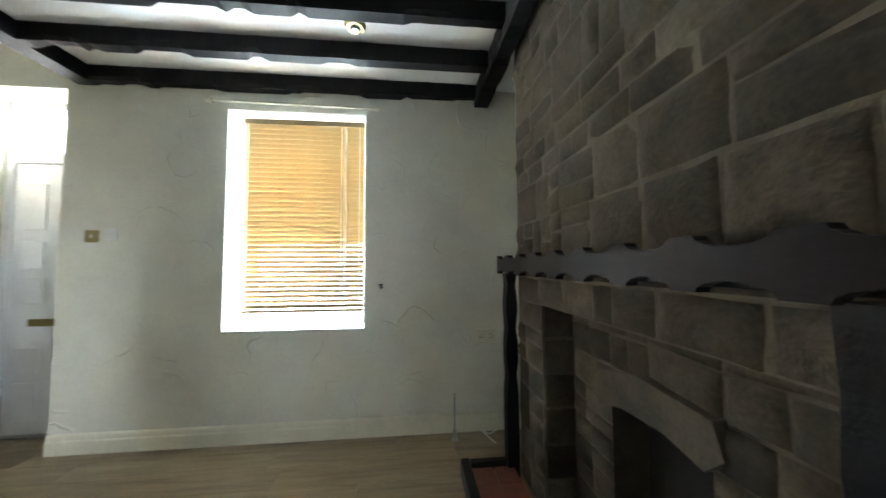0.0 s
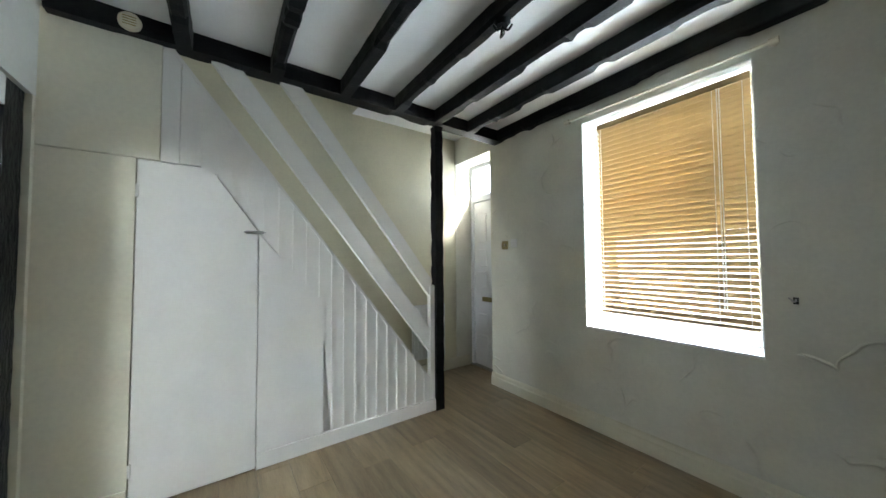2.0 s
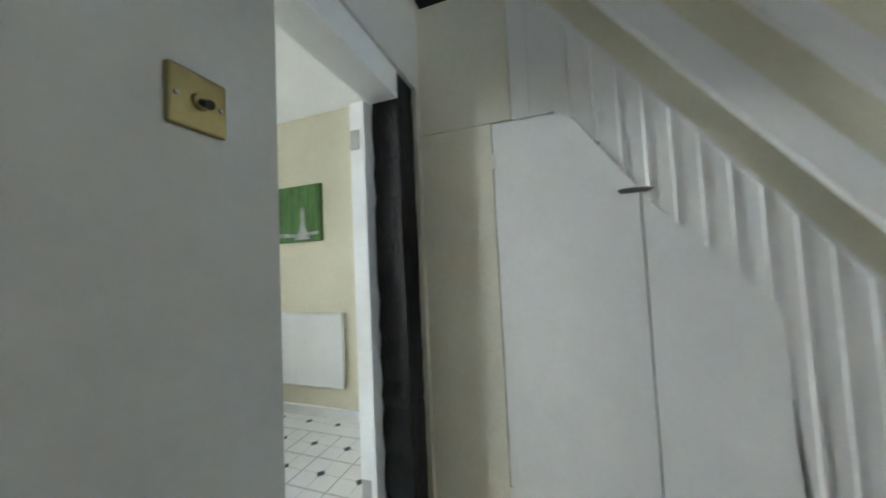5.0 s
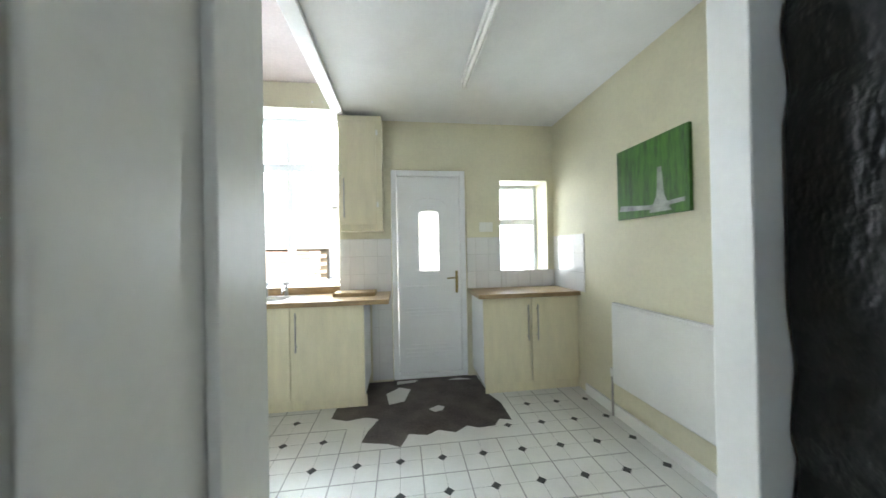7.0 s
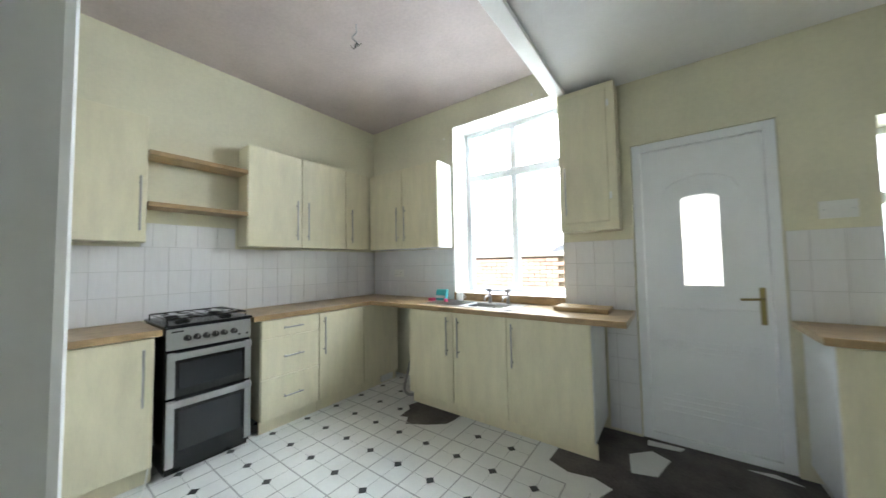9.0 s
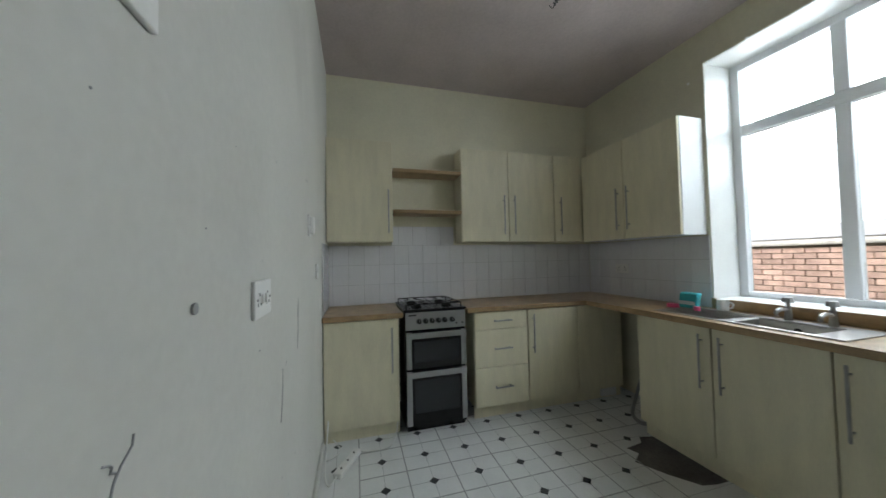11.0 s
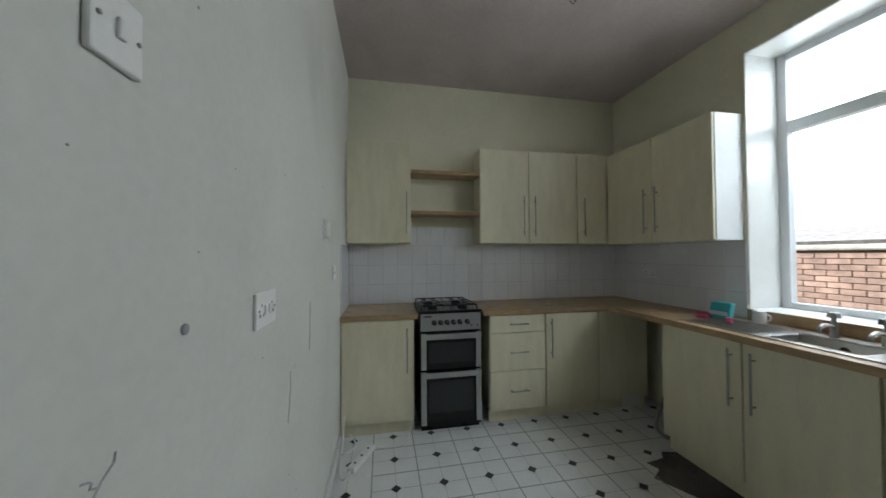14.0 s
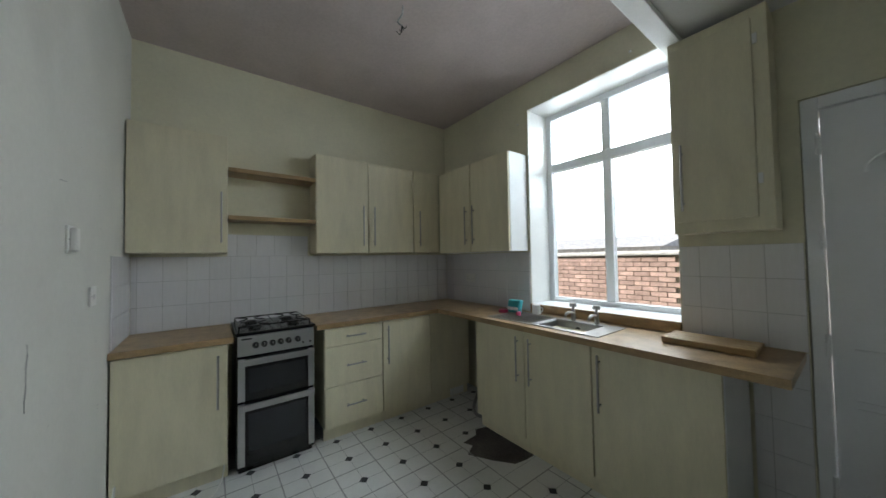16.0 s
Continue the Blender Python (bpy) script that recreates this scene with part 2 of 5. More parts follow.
def tube(points, r, name="tube"):
    """A bent round cable through the points, as a mesh."""
    bm = bmesh.new()
    pts = [Vector(p) for p in points]
    rings = []
    for i, p in enumerate(pts):
        d = (pts[min(i + 1, len(pts) - 1)] - pts[max(i - 1, 0)]).normalized()
        q = d.to_track_quat("Z", "Y")
        rings.append([bm.verts.new(p + q @ Vector((r * math.cos(k * math.pi / 3), r * math.sin(k * math.pi / 3), 0))) for k in range(6)])
    for a, b in zip(rings, rings[1:]):
        for k in range(6):
            bm.faces.new((a[k], a[(k + 1) % 6], b[(k + 1) % 6], b[k]))
    bm.faces.new(rings[0][::-1])
    bm.faces.new(rings[-1])
    return bm


def smooth_path(points, n=6):
    """Points of a soft curve through those given."""
    p = [Vector(q) for q in points]
    out = []
    for i in range(len(p) - 1):
        a, b, c, d = p[max(i - 1, 0)], p[i], p[i + 1], p[min(i + 2, len(p) - 1)]
        for k in range(n):
            t = k / n
            out.append(0.5 * ((2 * b) + (c - a) * t + (2 * a - 5 * b + 4 * c - d) * t * t + (3 * b - a - 3 * c + d) * t ** 3))
    return out + [p[-1]]


def mesh_of(name, bm, material, soft=False):
    bmesh.ops.recalc_face_normals(bm, faces=bm.faces)
    me = bpy.data.meshes.new(name)
    bm.to_mesh(me)
    bm.free()
    me.materials.append(material)
    if soft:
        for p in me.polygons:
            p.use_smooth = True
    return me


def part(name, bm, material, parent=None, label="", soft=False):
    """One mesh object under a thing or a part."""
    ob = new(name, mesh_of(name, bm, material, soft))
    if parent:
        ob.parent = parent
        ob.matrix_parent_inverse = Matrix.Translation(-parent.matrix_basis.translation) if parent.type == "EMPTY" else Matrix()
    return tagged(ob, label)


def thing(name, at, label, category, group="", kind=""):
    ob = new(name)
    ob.empty_display_size = 0.1
    ob.location = at
    return tagged(ob, label, category, group, kind)


def structure(name, bm, material, label, category):
    return tagged(part(name, bm, material), label, category, kind="structure")


def piece(name, data, parent, x, y, z, scale=(1, 1, 1), rz=0.0):
    """One of many alike pieces, on shared mesh data."""
    ob = new(name, data)
    ob.parent = parent
    if parent.type == "EMPTY":
        ob.matrix_parent_inverse = Matrix.Translation(-parent.matrix_basis.translation)
    ob.location, ob.scale, ob.rotation_euler = (x, y, z), scale, (0, 0, rz)
    return ob


def wall(axis, a0, a1, s0, s1, z0, z1, holes=()):
    """A wall a0..a1 thick along axis, s0..s1 long, with openings (s0, s1, z0, z1) through it."""
    bm = bmesh.new()
    cuts = sorted({s0, s1, *[h[0] for h in holes], *[h[1] for h in holes]})
    for p, q in zip(cuts, cuts[1:]):
        mid, free = (p + q) / 2, z0
        spans = sorted((h[2], h[3]) for h in holes if h[0] < mid < h[1])
        for lo, hi in spans + [(z1, z1)]:
            if lo - free > 1e-4:
                if axis == "y":
                    B(bm, p, q, a0, a1, free, lo)
                else:
                    B(bm, a0, a1, p, q, free, lo)
            free = hi
    bmesh.ops.remove_doubles(bm, verts=bm.verts, dist=1e-5)
    return bm

# ---- plan ----
YF, YD, YK, YR = 2.975, 0.0, -0.33, -3.07     # front wall, dividing wall faces, rear wall
XP, XC, XL = -0.77, 3.81, 3.35                # party wall, cooker wall, living room side wall
ZL, ZB = 2.67, 2.56                           # living ceiling, underside of beams
ZKH, ZKL = 2.965, 2.62                        # kitchen ceilings
OX0, OX1, OZ = 0.21, 1.055, 2.13              # opening between the rooms

structure("wall_front", wall("y", YF, YF + 0.34, XP, XL + 0.3, -0.1, 3.9, [(0.946, 1.96, 0.775, 2.435), (XP + 0.01, -0.13, -0.1, 2.53)]), M_CREAM,
          "cream artex plaster wall with trowel swirls", "wall")
structure("wall_party", wall("x", XP - 0.2, XP, YR - 0.42, YF + 0.34, -0.1, 3.9), M_KITCHEN, "cream painted plaster party wall", "wall")
structure("wall_living_side", wall("x", XL, XL + 0.3, YD, YF, -0.1, 3.9), M_CREAM, "cream artex alcove wall beside the chimney", "wall")
structure("wall_dividing", wall("y", YK, YD, OX1, XC + 0.2, -0.1, 3.9), M_DIVIDE, "offwhite scuffed plaster wall between the rooms", "wall")
structure("wall_lintel", wall("y", YK, -0.175, XP, OX1, OZ, 3.9), M_DIVIDE, "offwhite plaster lintel over the opening", "wall")
structure("wall_stair_end", wall("y", YK, -0.175, XP, 0.03, -0.1, OZ), M_PLAIN, "cream plaster end wall by the opening", "wall")
structure("wall_cooker", wall("x", XC, XC + 0.2, YR - 0.42, YK, -0.1, 3.9), M_KITCHEN, "pale yellow kitchen wall above white tiles", "wall")
structure("wall_rear", wall("y", YR - 0.42, YR, XP, XC, -0.1, 3.9, [(1.465, 2.575, 0.96, 2.72), (0.194, 0.961, -0.1, 2.13), (-0.70, -0.175, 1.02, 2.03)]), M_KITCHEN,
          "pale yellow rear kitchen wall with deep window reveals", "wall")
structure("ceiling_living", box(-0.02, XL, YD - 0.15, YF, ZL, ZL + 0.12), M_CEIL, "white painted ceiling between black beams", "ceiling")
structure("ceiling_hall", box(XP, -0.03, 1.65, YF, 2.84, 2.95), M_CEIL, "white ceiling above the front door", "ceiling")
structure("ceiling_stairwell", prism([(-0.15, 3.6), (1.1, 3.6), (1.65, 2.84), (1.65, 2.95), (1.15, 3.7), (-0.15, 3.7)], "x", XP, -0.03), M_PLAIN, "cream sloped stairwell ceiling", "ceiling")
structure("wall_stairwell", box(-0.02, 0.02, -0.15, YF, ZL, 3.7), M_PLAIN, "cream stairwell wall above the main beam", "wall")
structure("ceiling_kitchen", box(1.45, XC, YR, YK, ZKH, ZKH + 0.1), M_CEILK, "pinkish grey bare plaster kitchen ceiling", "ceiling")
structure("ceiling_kitchen_low", box(XP, 1.45, YR, YK, ZKL, ZKL + 0.45), M_CEIL, "lower white boarded kitchen ceiling", "ceiling")
structure("trim_ceiling_edge", box(1.37, 1.47, YR, YK, ZKL - 0.035, ZKL - 0.002, 0.006), M_WHITE, "white painted board along the ceiling drop", "trim")
structure("floor_subfloor", box(XP, XL, -0.17, YF + 0.34, -0.1, -0.012), M_BITUMEN, "dark underlay below laminate", "floor")
structure("floor_kitchen", box(XP, XC, YR - 0.42, -0.17, -0.1, 0.0), M_BITUMEN, "dark bare kitchen floor under torn vinyl", "floor")
structure("baseboard_front", prism([(YF - 0.022, 0), (YF - 0.022, 0.085), (YF - 0.016, 0.095), (YF - 0.014, 0.12), (YF - 0.006, 0.132), (YF, 0.132), (YF, 0)], "x", -0.13, XL), M_PLAIN,
          "cream painted moulded skirting board", "skirting")
structure("baseboard_door_return", box(-0.13, -0.118, YF, YF + 0.24, 0, 0.125, 0.003), M_PLAIN, "cream skirting in the doorway", "skirting")
structure("baseboard_party", box(XP, XP + 0.02, 2.25, YF + 0.2, 0, 0.125, 0.004), M_PLAIN, "cream skirting in the hall", "skirting")
structure("baseboard_kitchen", box(1.10, 3.2, YK - 0.016, YK, 0, 0.08, 0.004), M_DIVIDE, "narrow scuffed skirting board", "skirting")
structure("baseboard_party_kitchen", box(XP, XP + 0.02, -2.5, YK, 0.0, 0.09, 0.004), M_WHITE, "white skirting below the radiator", "skirting")
structure("ground", box(-40, 40, -60, YR - 0.42, -0.3, -0.16), M_YARD, "grey concrete back yard", "ground")
structure("road", box(-40, 40, YF + 0.34, 60, -0.3, -0.16), M_YARD, "grey street outside", "road")


# ---- living room: timber ----
def hewn_beam(name, axis, length, w, h, seed, depth=0.012):
    """A rough-hewn beam along x from 0, its lower edges nibbled."""
    rng = random.Random(seed)
    bm = bmesh.new()
    n = max(6, int(length / 0.045))
    rows = []
    cut = 0
    for i in range(n + 1):
        if rng.random() < 0.3:
            cut = rng.choice((0, 0, depth, depth * 0.6))
        a, b, c = cut, max(0, cut - 0.004 * rng.random()), rng.uniform(0, 0.004)
        x = length * i / n
        rows.append([bm.verts.new((x, y, z)) for y, z in ((-w / 2 + c, h), (-w / 2 + c, 0.02 + a), (-w / 2 + 0.006 + a, b), (w / 2 - 0.006 - a, b), (w / 2 - c, 0.02 + a), (w / 2 - c, h))])
    for p, q in zip(rows, rows[1:]):
        for k in range(6):
            bm.faces.new((p[k], p[(k + 1) % 6], q[(k + 1) % 6], q[k]))
    bm.faces.new(rows[0][::-1])
    bm.faces.new(rows[-1])
    return bm


def beam(name, bm, m, label):
    ob = part(name, bm, M_BLACK)
    ob.matrix_basis = m
    return tagged(ob, label, "beam", "ceiling beams", "structure")


beam("main_beam", hewn_beam("b", "x", YF + 0.15, 0.13, ZL - ZB + 0.02, 1), pose(0.0, -0.15, ZB + 0.002, rz=90), "black painted main beam above the stair panelling")
beam("chimney_beam", hewn_beam("b", "x", YF, 0.12, ZL - ZB + 0.02, 2), pose(2.87, 0.0, ZB - 0.03, rz=90), "black painted beam beside the chimney breast")
for i, y in enumerate((2.935, 2.54, 2.155, 1.76, 1.32, 0.86, 0.38)):
    beam("cross_beam", hewn_beam("b", "x", 2.75, 0.085, ZL - ZB, 10 + i, 0.016), pose(0.06, y, ZB), "black painted rough-hewn ceiling beam")


def hewn_post(w, d, h, seed, deep):
    rng = random.Random(seed)
    bm = bmesh.new()
    rows, z, nick = [], 0.0, 0.0
    while z < h:
        rows.append((z, nick))
        z += rng.uniform(0.05, 0.11)
        nick = deep if nick == 0 and rng.random() < 0.55 else 0.0
    rows.append((h, 0.0))
    rings = []
    for z, k in rows:
        rings.append([bm.verts.new((x, y, z)) for x, y in ((-w / 2 + k, -d / 2), (w / 2 - k, -d / 2), (w / 2 - k * 0.6, d / 2), (-w / 2 + k * 0.6, d / 2))])
    for p, q in zip(rings, rings[1:]):
        for k in range(4):
            bm.faces.new((p[k], p[(k + 1) % 4], q[(k + 1) % 4], q[k]))
    bm.faces.new(rings[0][::-1])
    bm.faces.new(rings[-1])
    return bm


def post(name, at, w, d, h, seed, deep, label, material):
    ob = part(name, hewn_post(w, d, h, seed, deep), material)
    ob.location = at
    return tagged(ob, label, "post", kind="structure")


post("stair_post", (-0.012, 2.185, 0), 0.09, 0.08, ZB - 0.01, 5, 0.016, "black hewn timber post at the stair foot", M_BLACK)
post("door_post", (0.118, -0.265, 0), 0.165, 0.135, OZ, 8, 0.014, "rough black timber post beside the kitchen opening", M_POST)

# ---- living room: stair side ----
SL = -1.29                                            # slope of the stair


def zs(y, up=0.0):
    return 2.97 + SL * y + up


panel = thing("stair_panelling", (0, 1.0, 0), "offwhite tongue and groove panelling under the stairs", "panelling", kind="structure")
y = 0.28
bw = 0.088


def foot(v):
    """Where the boards end below, along the flush door and panel."""
    if v < 0.19 or v > 1.19:
        return 0.1
    return 1.898 if v < 0.515 else 1.898 - (v - 0.515) * 1.47 if v < 0.77 else 1.512 - (v - 0.77) * 1.2


while y < 2.14:
    y1 = min(y + bw, 2.155)
    low, low1 = foot(y + 0.003), foot(y1 - 0.003)
    t0, t1 = min(zs(y), ZB + 0.05), min(zs(y1), ZB + 0.05)
    if t0 > low + 0.01:
        part("board", prism([(y + 0.003, low), (y1 - 0.003, low1), (y1 - 0.003, max(t1, low1 + 0.005)), (y + 0.003, t0)], "x", -0.03, -0.004), M_STAIRW, panel)
        if y > 0.28:
            part("bead", prism([(y1 - 0.008, low1), (y1 + 0.008, low1), (y1 + 0.008, max(t1 - 0.012, low1 + 0.004)), (y1 - 0.008, max(t1, low1 + 0.005))], "x", -0.006, 0.007), M_STAIRW, panel)
    y = y1
part("backing", prism([(-0.13, 0), (2.15, 0), (2.15, 0.19), (0.3, 2.56), (-0.13, 2.6)], "x", -0.05, -0.034), M_STAIRW, panel)
part("flush_panel", prism([(0.775, 0.09), (1.185, 0.09), (1.185, 1.0), (1.16, 1.055), (0.775, 1.496)], "x", -0.02, 0.006), M_STAIRW, panel)
part("side_board", box(-0.02, 0.003, -0.174, 0.185, 0.0, 1.896), M_PLAIN, panel, "cream side board")
part("upper_board", box(-0.02, 0.003, -0.174, 0.28, 1.9, ZB + 0.03), M_PLAIN, panel, "cream upper board")
part("kick_board", box(-0.01, 0.013, 0.775, 2.155, 0.0, 0.1, 0.003), M_STAIRW, panel)
part("side_kick_board", box(-0.01, 0.012, -0.17, 0.185, 0.0, 0.12, 0.003), M_PLAIN, panel)
cup = thing("understair_door", (0, 0.2, 0), "offwhite flush cupboard door with a sloped corner, closed", "door")
part("leaf", prism([(0.193, 0.012), (0.768, 0.012), (0.768, 1.516), (0.515, 1.888), (0.193, 1.888)], "x", -0.022, 0.009), M_STAIRW, cup)
lt = part("latch", box(0.009, 0.02, 0.70, 0.80, 1.5, 1.52, 0.002), M_CHROME, cup, "steel barrel bolt")
part("bolt", rod((0.022, 0.69, 1.51), (0.022, 0.81, 1.51), 0.004), M_CHROME, lt)
for z in (1.68, 0.18):
    part("hinge", box(0.006, 0.014, 0.186, 0.2, z, z + 0.07, 0.001), M_STAIRW, cup)
bal = thing("stair_balustrade", (0, 2.1, 0), "offwhite sloping plank balustrade of two rails", "balustrade", kind="structure")
for up, wd in ((0.25, 0.21), (0.74, 0.18)):
    a, b = (0.1, 2.12)
    part("rail", prism([(a, zs(a, up)), (b, zs(b, up)), (b, zs(b, up) + wd), (a, zs(a, up) + wd)], "x", -0.05, -0.012), M_STAIRW, bal)
part("newel", box(-0.055, 0.0, 2.1, 2.15, 0.1, 1.1, 0.004), M_STAIRW, bal)
part("string", prism([(0.0, zs(0.0) - 0.0), (2.15, zs(2.15)), (2.15, zs(2.15) + 0.03), (0.0, zs(0.0) + 0.03)], "x", -0.05, -0.002), M_STAIRW, bal)
stair = thing("staircase", (-0.4, 2.1, 0), "steep enclosed staircase with dark carpet", "stairs", kind="structure")
for i in range(12):
    y1 = 2.1 - i * 0.155
    part("step", box(XP + 0.005, -0.06, y1 - 0.19, y1, max(0, i * 0.2 - 0.2), (i + 1) * 0.2 - 0.04, 0.008), M_CARPET if i < 2 else M_STAIRW, stair)


def radiator(at, along, length, h, label, fluted=True):
    """A flat panel radiator hung along y on the party wall."""
    x, y, z = at
    r = thing("radiator", at, label, "radiator")
    part("panel", box(x + 0.03, x + 0.055, y, y + length, z, z + h, 0.008), M_WHITE, r)
    part("back_panel", box(x + 0.012, x + 0.022, y + 0.02, y + length - 0.02, z + 0.02, z + h - 0.02, 0.004), M_WHITE, r)
    part("top_grille", box(x + 0.012, x + 0.056, y + 0.004, y + length - 0.004, z + h, z + h + 0.012, 0.003), M_WHITE, r)
    n = int(length / 0.05) if fluted else 0
    for i in range(n):
        yy = y + 0.03 + i * (length - 0.06) / max(1, n - 1)
        part("flute", rod((x + 0.055, yy, z + 0.03), (x + 0.055, yy, z + h - 0.03), 0.006, seg=8), M_WHITE, r)
    part("valve", rod((x + 0.035, y - 0.03, z + 0.04), (x + 0.035, y - 0.03, z + 0.1), 0.014), M_PLATE, r)
    part("pipe", rod((x + 0.035, y - 0.03, 0.0), (x + 0.035, y - 0.03, z + 0.05), 0.008), M_CHROME, r)
    for yy in (y + 0.15, y + length - 0.15):
        part("bracket", box(x, x + 0.03, yy, yy + 0.03, z + 0.1, z + h - 0.1), M_WHITE, r)


radiator((XP, 2.32, 0.2), "y", 0.45, 0.6, "white fluted hall radiator beside the stairs")
sm = thing("smoke_alarm", (-0.36, 2.12, 2.84), "round white smoke alarm on the hall ceiling", "smoke alarm")
part("base", rod((-0.36, 2.12, 2.84), (-0.36, 2.12, 2.825), 0.055, seg=24), M_PLATE, sm)
part("cover", rod((-0.36, 2.12, 2.825), (-0.36, 2.12, 2.805), 0.045, 0.03, 24), M_PLATE, sm)

# ---- living room: windows and front door ----
win = thing("window_1", (1.45, YF + 0.25, 0.775), "white window behind a honey wooden blind", "window", kind="structure")
for n_, b_ in (("frame_side", (0.946, 1.0, 0.775, 2.435)), ("frame_side", (1.906, 1.96, 0.775, 2.435)), ("frame_head", (1.0, 1.906, 2.38, 2.435)), ("frame_foot", (1.0, 1.906, 0.775, 0.83)), ("frame_bar", (1.0, 1.906, 1.75, 1.80))):
    part(n_, box(b_[0], b_[1], YF + 0.22, YF + 0.28, b_[2], b_[3], 0.005), M_UPVC, win)
pn = part("pane", box(1.0, 1.906, YF + 0.245, YF + 0.251, 0.83, 2.38), M_GLASS, win)
pn.visible_shadow = False
part("window_sill", box(0.947, 1.959, YF + 0.002, YF + 0.22, 0.777, 0.79, 0.003), M_WHITE, win)
for s0, s1 in ((0.947, 0.951), (1.955, 1.959)):
    part("reveal_lining", box(s0, s1, YF + 0.003, YF + 0.22, 0.79, 2.433), M_WHITE, win)
part("reveal_head", box(0.951, 1.955, YF + 0.003, YF + 0.22, 2.428, 2.433), M_WHITE, win)
blind = thing("venetian_blind", (1.48, YF + 0.1, 2.4), "honey-brown wooden venetian blind, lowered, slats half open", "blind")
part("headrail", box(1.03, 1.935, YF + 0.075, YF + 0.125, 2.36, 2.405, 0.003), M_SLAT, blind)
slat = bmesh.new()
B(slat, -0.45, 0.45, -0.022, 0.022, -0.0015, 0.0015)
bmesh.ops.rotate(slat, verts=slat.verts, matrix=Matrix.Rotation(radians(-50), 3, "X"))
slat_me = mesh_of("slat", slat, M_SLAT)
NS = 38
for i in range(NS):
    piece("slat", slat_me, blind, 1.482, YF + 0.1, 0.95 + i * 1.395 / (NS - 1))
part("bottom_rail", box(1.032, 1.932, YF + 0.085, YF + 0.115, 0.905, 0.925, 0.003), M_SLAT, blind)
for x in (1.06, 1.76, 1.9):
    part("ladder_cord", rod((x, YF + 0.078, 0.92), (x, YF + 0.078, 2.36), 0.0018, seg=6), M_PLATE, blind)
for x in (1.785, 1.797):
    part("pull_cord", rod((x, YF + 0.07, 1.0), (x, YF + 0.07, 2.36), 0.003, seg=6), M_PLATE, blind)
pole = thing("curtain_rail", (1.44, YF - 0.04, 2.465), "thin cream curtain pole above the window", "curtain rail")
part("pole", rod((0.85, YF - 0.04, 2.475), (2.04, YF - 0.04, 2.46), 0.009), M_PLAIN, pole)
for x, z in ((0.84, 2.475), (2.05, 2.46)):
    part("finial", rod((x - 0.02, YF - 0.04, z), (x + 0.02, YF - 0.04, z), 0.019), M_PLAIN, pole)
    part("bracket", rod((x, YF, z), (x, YF - 0.04, z), 0.012), M_PLAIN, pole)

fd = thing("door_1", (-0.45, YF + 0.27, 0), "white panelled front door with a glazed light above", "door", kind="structure")
DX0, DX1, DY = XP + 0.012, -0.13, YF + 0.27
for b_ in ((DX0, DX0 + 0.05, 0, 2.53), (DX1 - 0.03, DX1, 0, 2.53), (DX0 + 0.05, DX1 - 0.03, 2.48, 2.53), (DX0 + 0.05, DX1 - 0.03, 2.06, 2.14)):
    part("frame", box(b_[0], b_[1], DY - 0.03, DY + 0.05, b_[2], b_[3], 0.004), M_UPVC, fd)
lf = part("leaf", box(DX0 + 0.052, DX1 - 0.032, DY - 0.01, DY + 0.035, 0.02, 2.055, 0.004), M_UPVC, fd)
for cx in (-0.56, -0.31):
    for z0, z1 in ((0.12, 0.4), (0.46, 0.66), (0.98, 1.18), (1.24, 1.46), (1.54, 1.9)):
        part("moulded_panel", box(cx - 0.085, cx + 0.085, DY - 0.02, DY - 0.009, z0, z1, 0.007), M_UPVC, lf)
part("letter_plate", box(-0.56, -0.3, DY - 0.024, DY - 0.011, 0.815, 0.87, 0.004), M_BRASS, lf, "brass letter plate")
part("threshold", box(DX0, DX1, DY - 0.04, DY + 0.06, -0.01, 0.018, 0.004), M_CHROME, fd)
tp = part("pane", box(DX0 + 0.05, DX1 - 0.03, DY + 0.01, DY + 0.016, 2.14, 2.48), M_FROST, fd)
tp.visible_shadow = False

# ---- living room: small fittings ----
def spot(at, r, label):
    x, y, z = at
    s = thing("ceiling_spotlight", at, label, "ceiling light")
    part("ring", rod((x, y, z), (x, y, z - 0.02), r, r * 0.8, 24), M_BRASS, s)
    part("bulb", rod((x, y, z - 0.02), (x, y, z - 0.035), r * 0.5, r * 0.35, 18), M_CHROME, s)


spot((1.98, 2.36, ZL), 0.062, "round brass ceiling spotlight, switched off")
ro = thing("beam_vent", (0.066, 0.155, 2.612), "round cream vent plate on the main beam", "vent")
part("plate", rod((0.06, 0.155, 2.612), (0.078, 0.155, 2.612), 0.05, 0.046, 28), M_PLAIN, ro)
for k in range(4):
    part("slot", box(0.077, 0.0795, 0.128, 0.182, 2.589 + k * 0.014, 2.594 + k * 0.014), M_BRASS, ro)


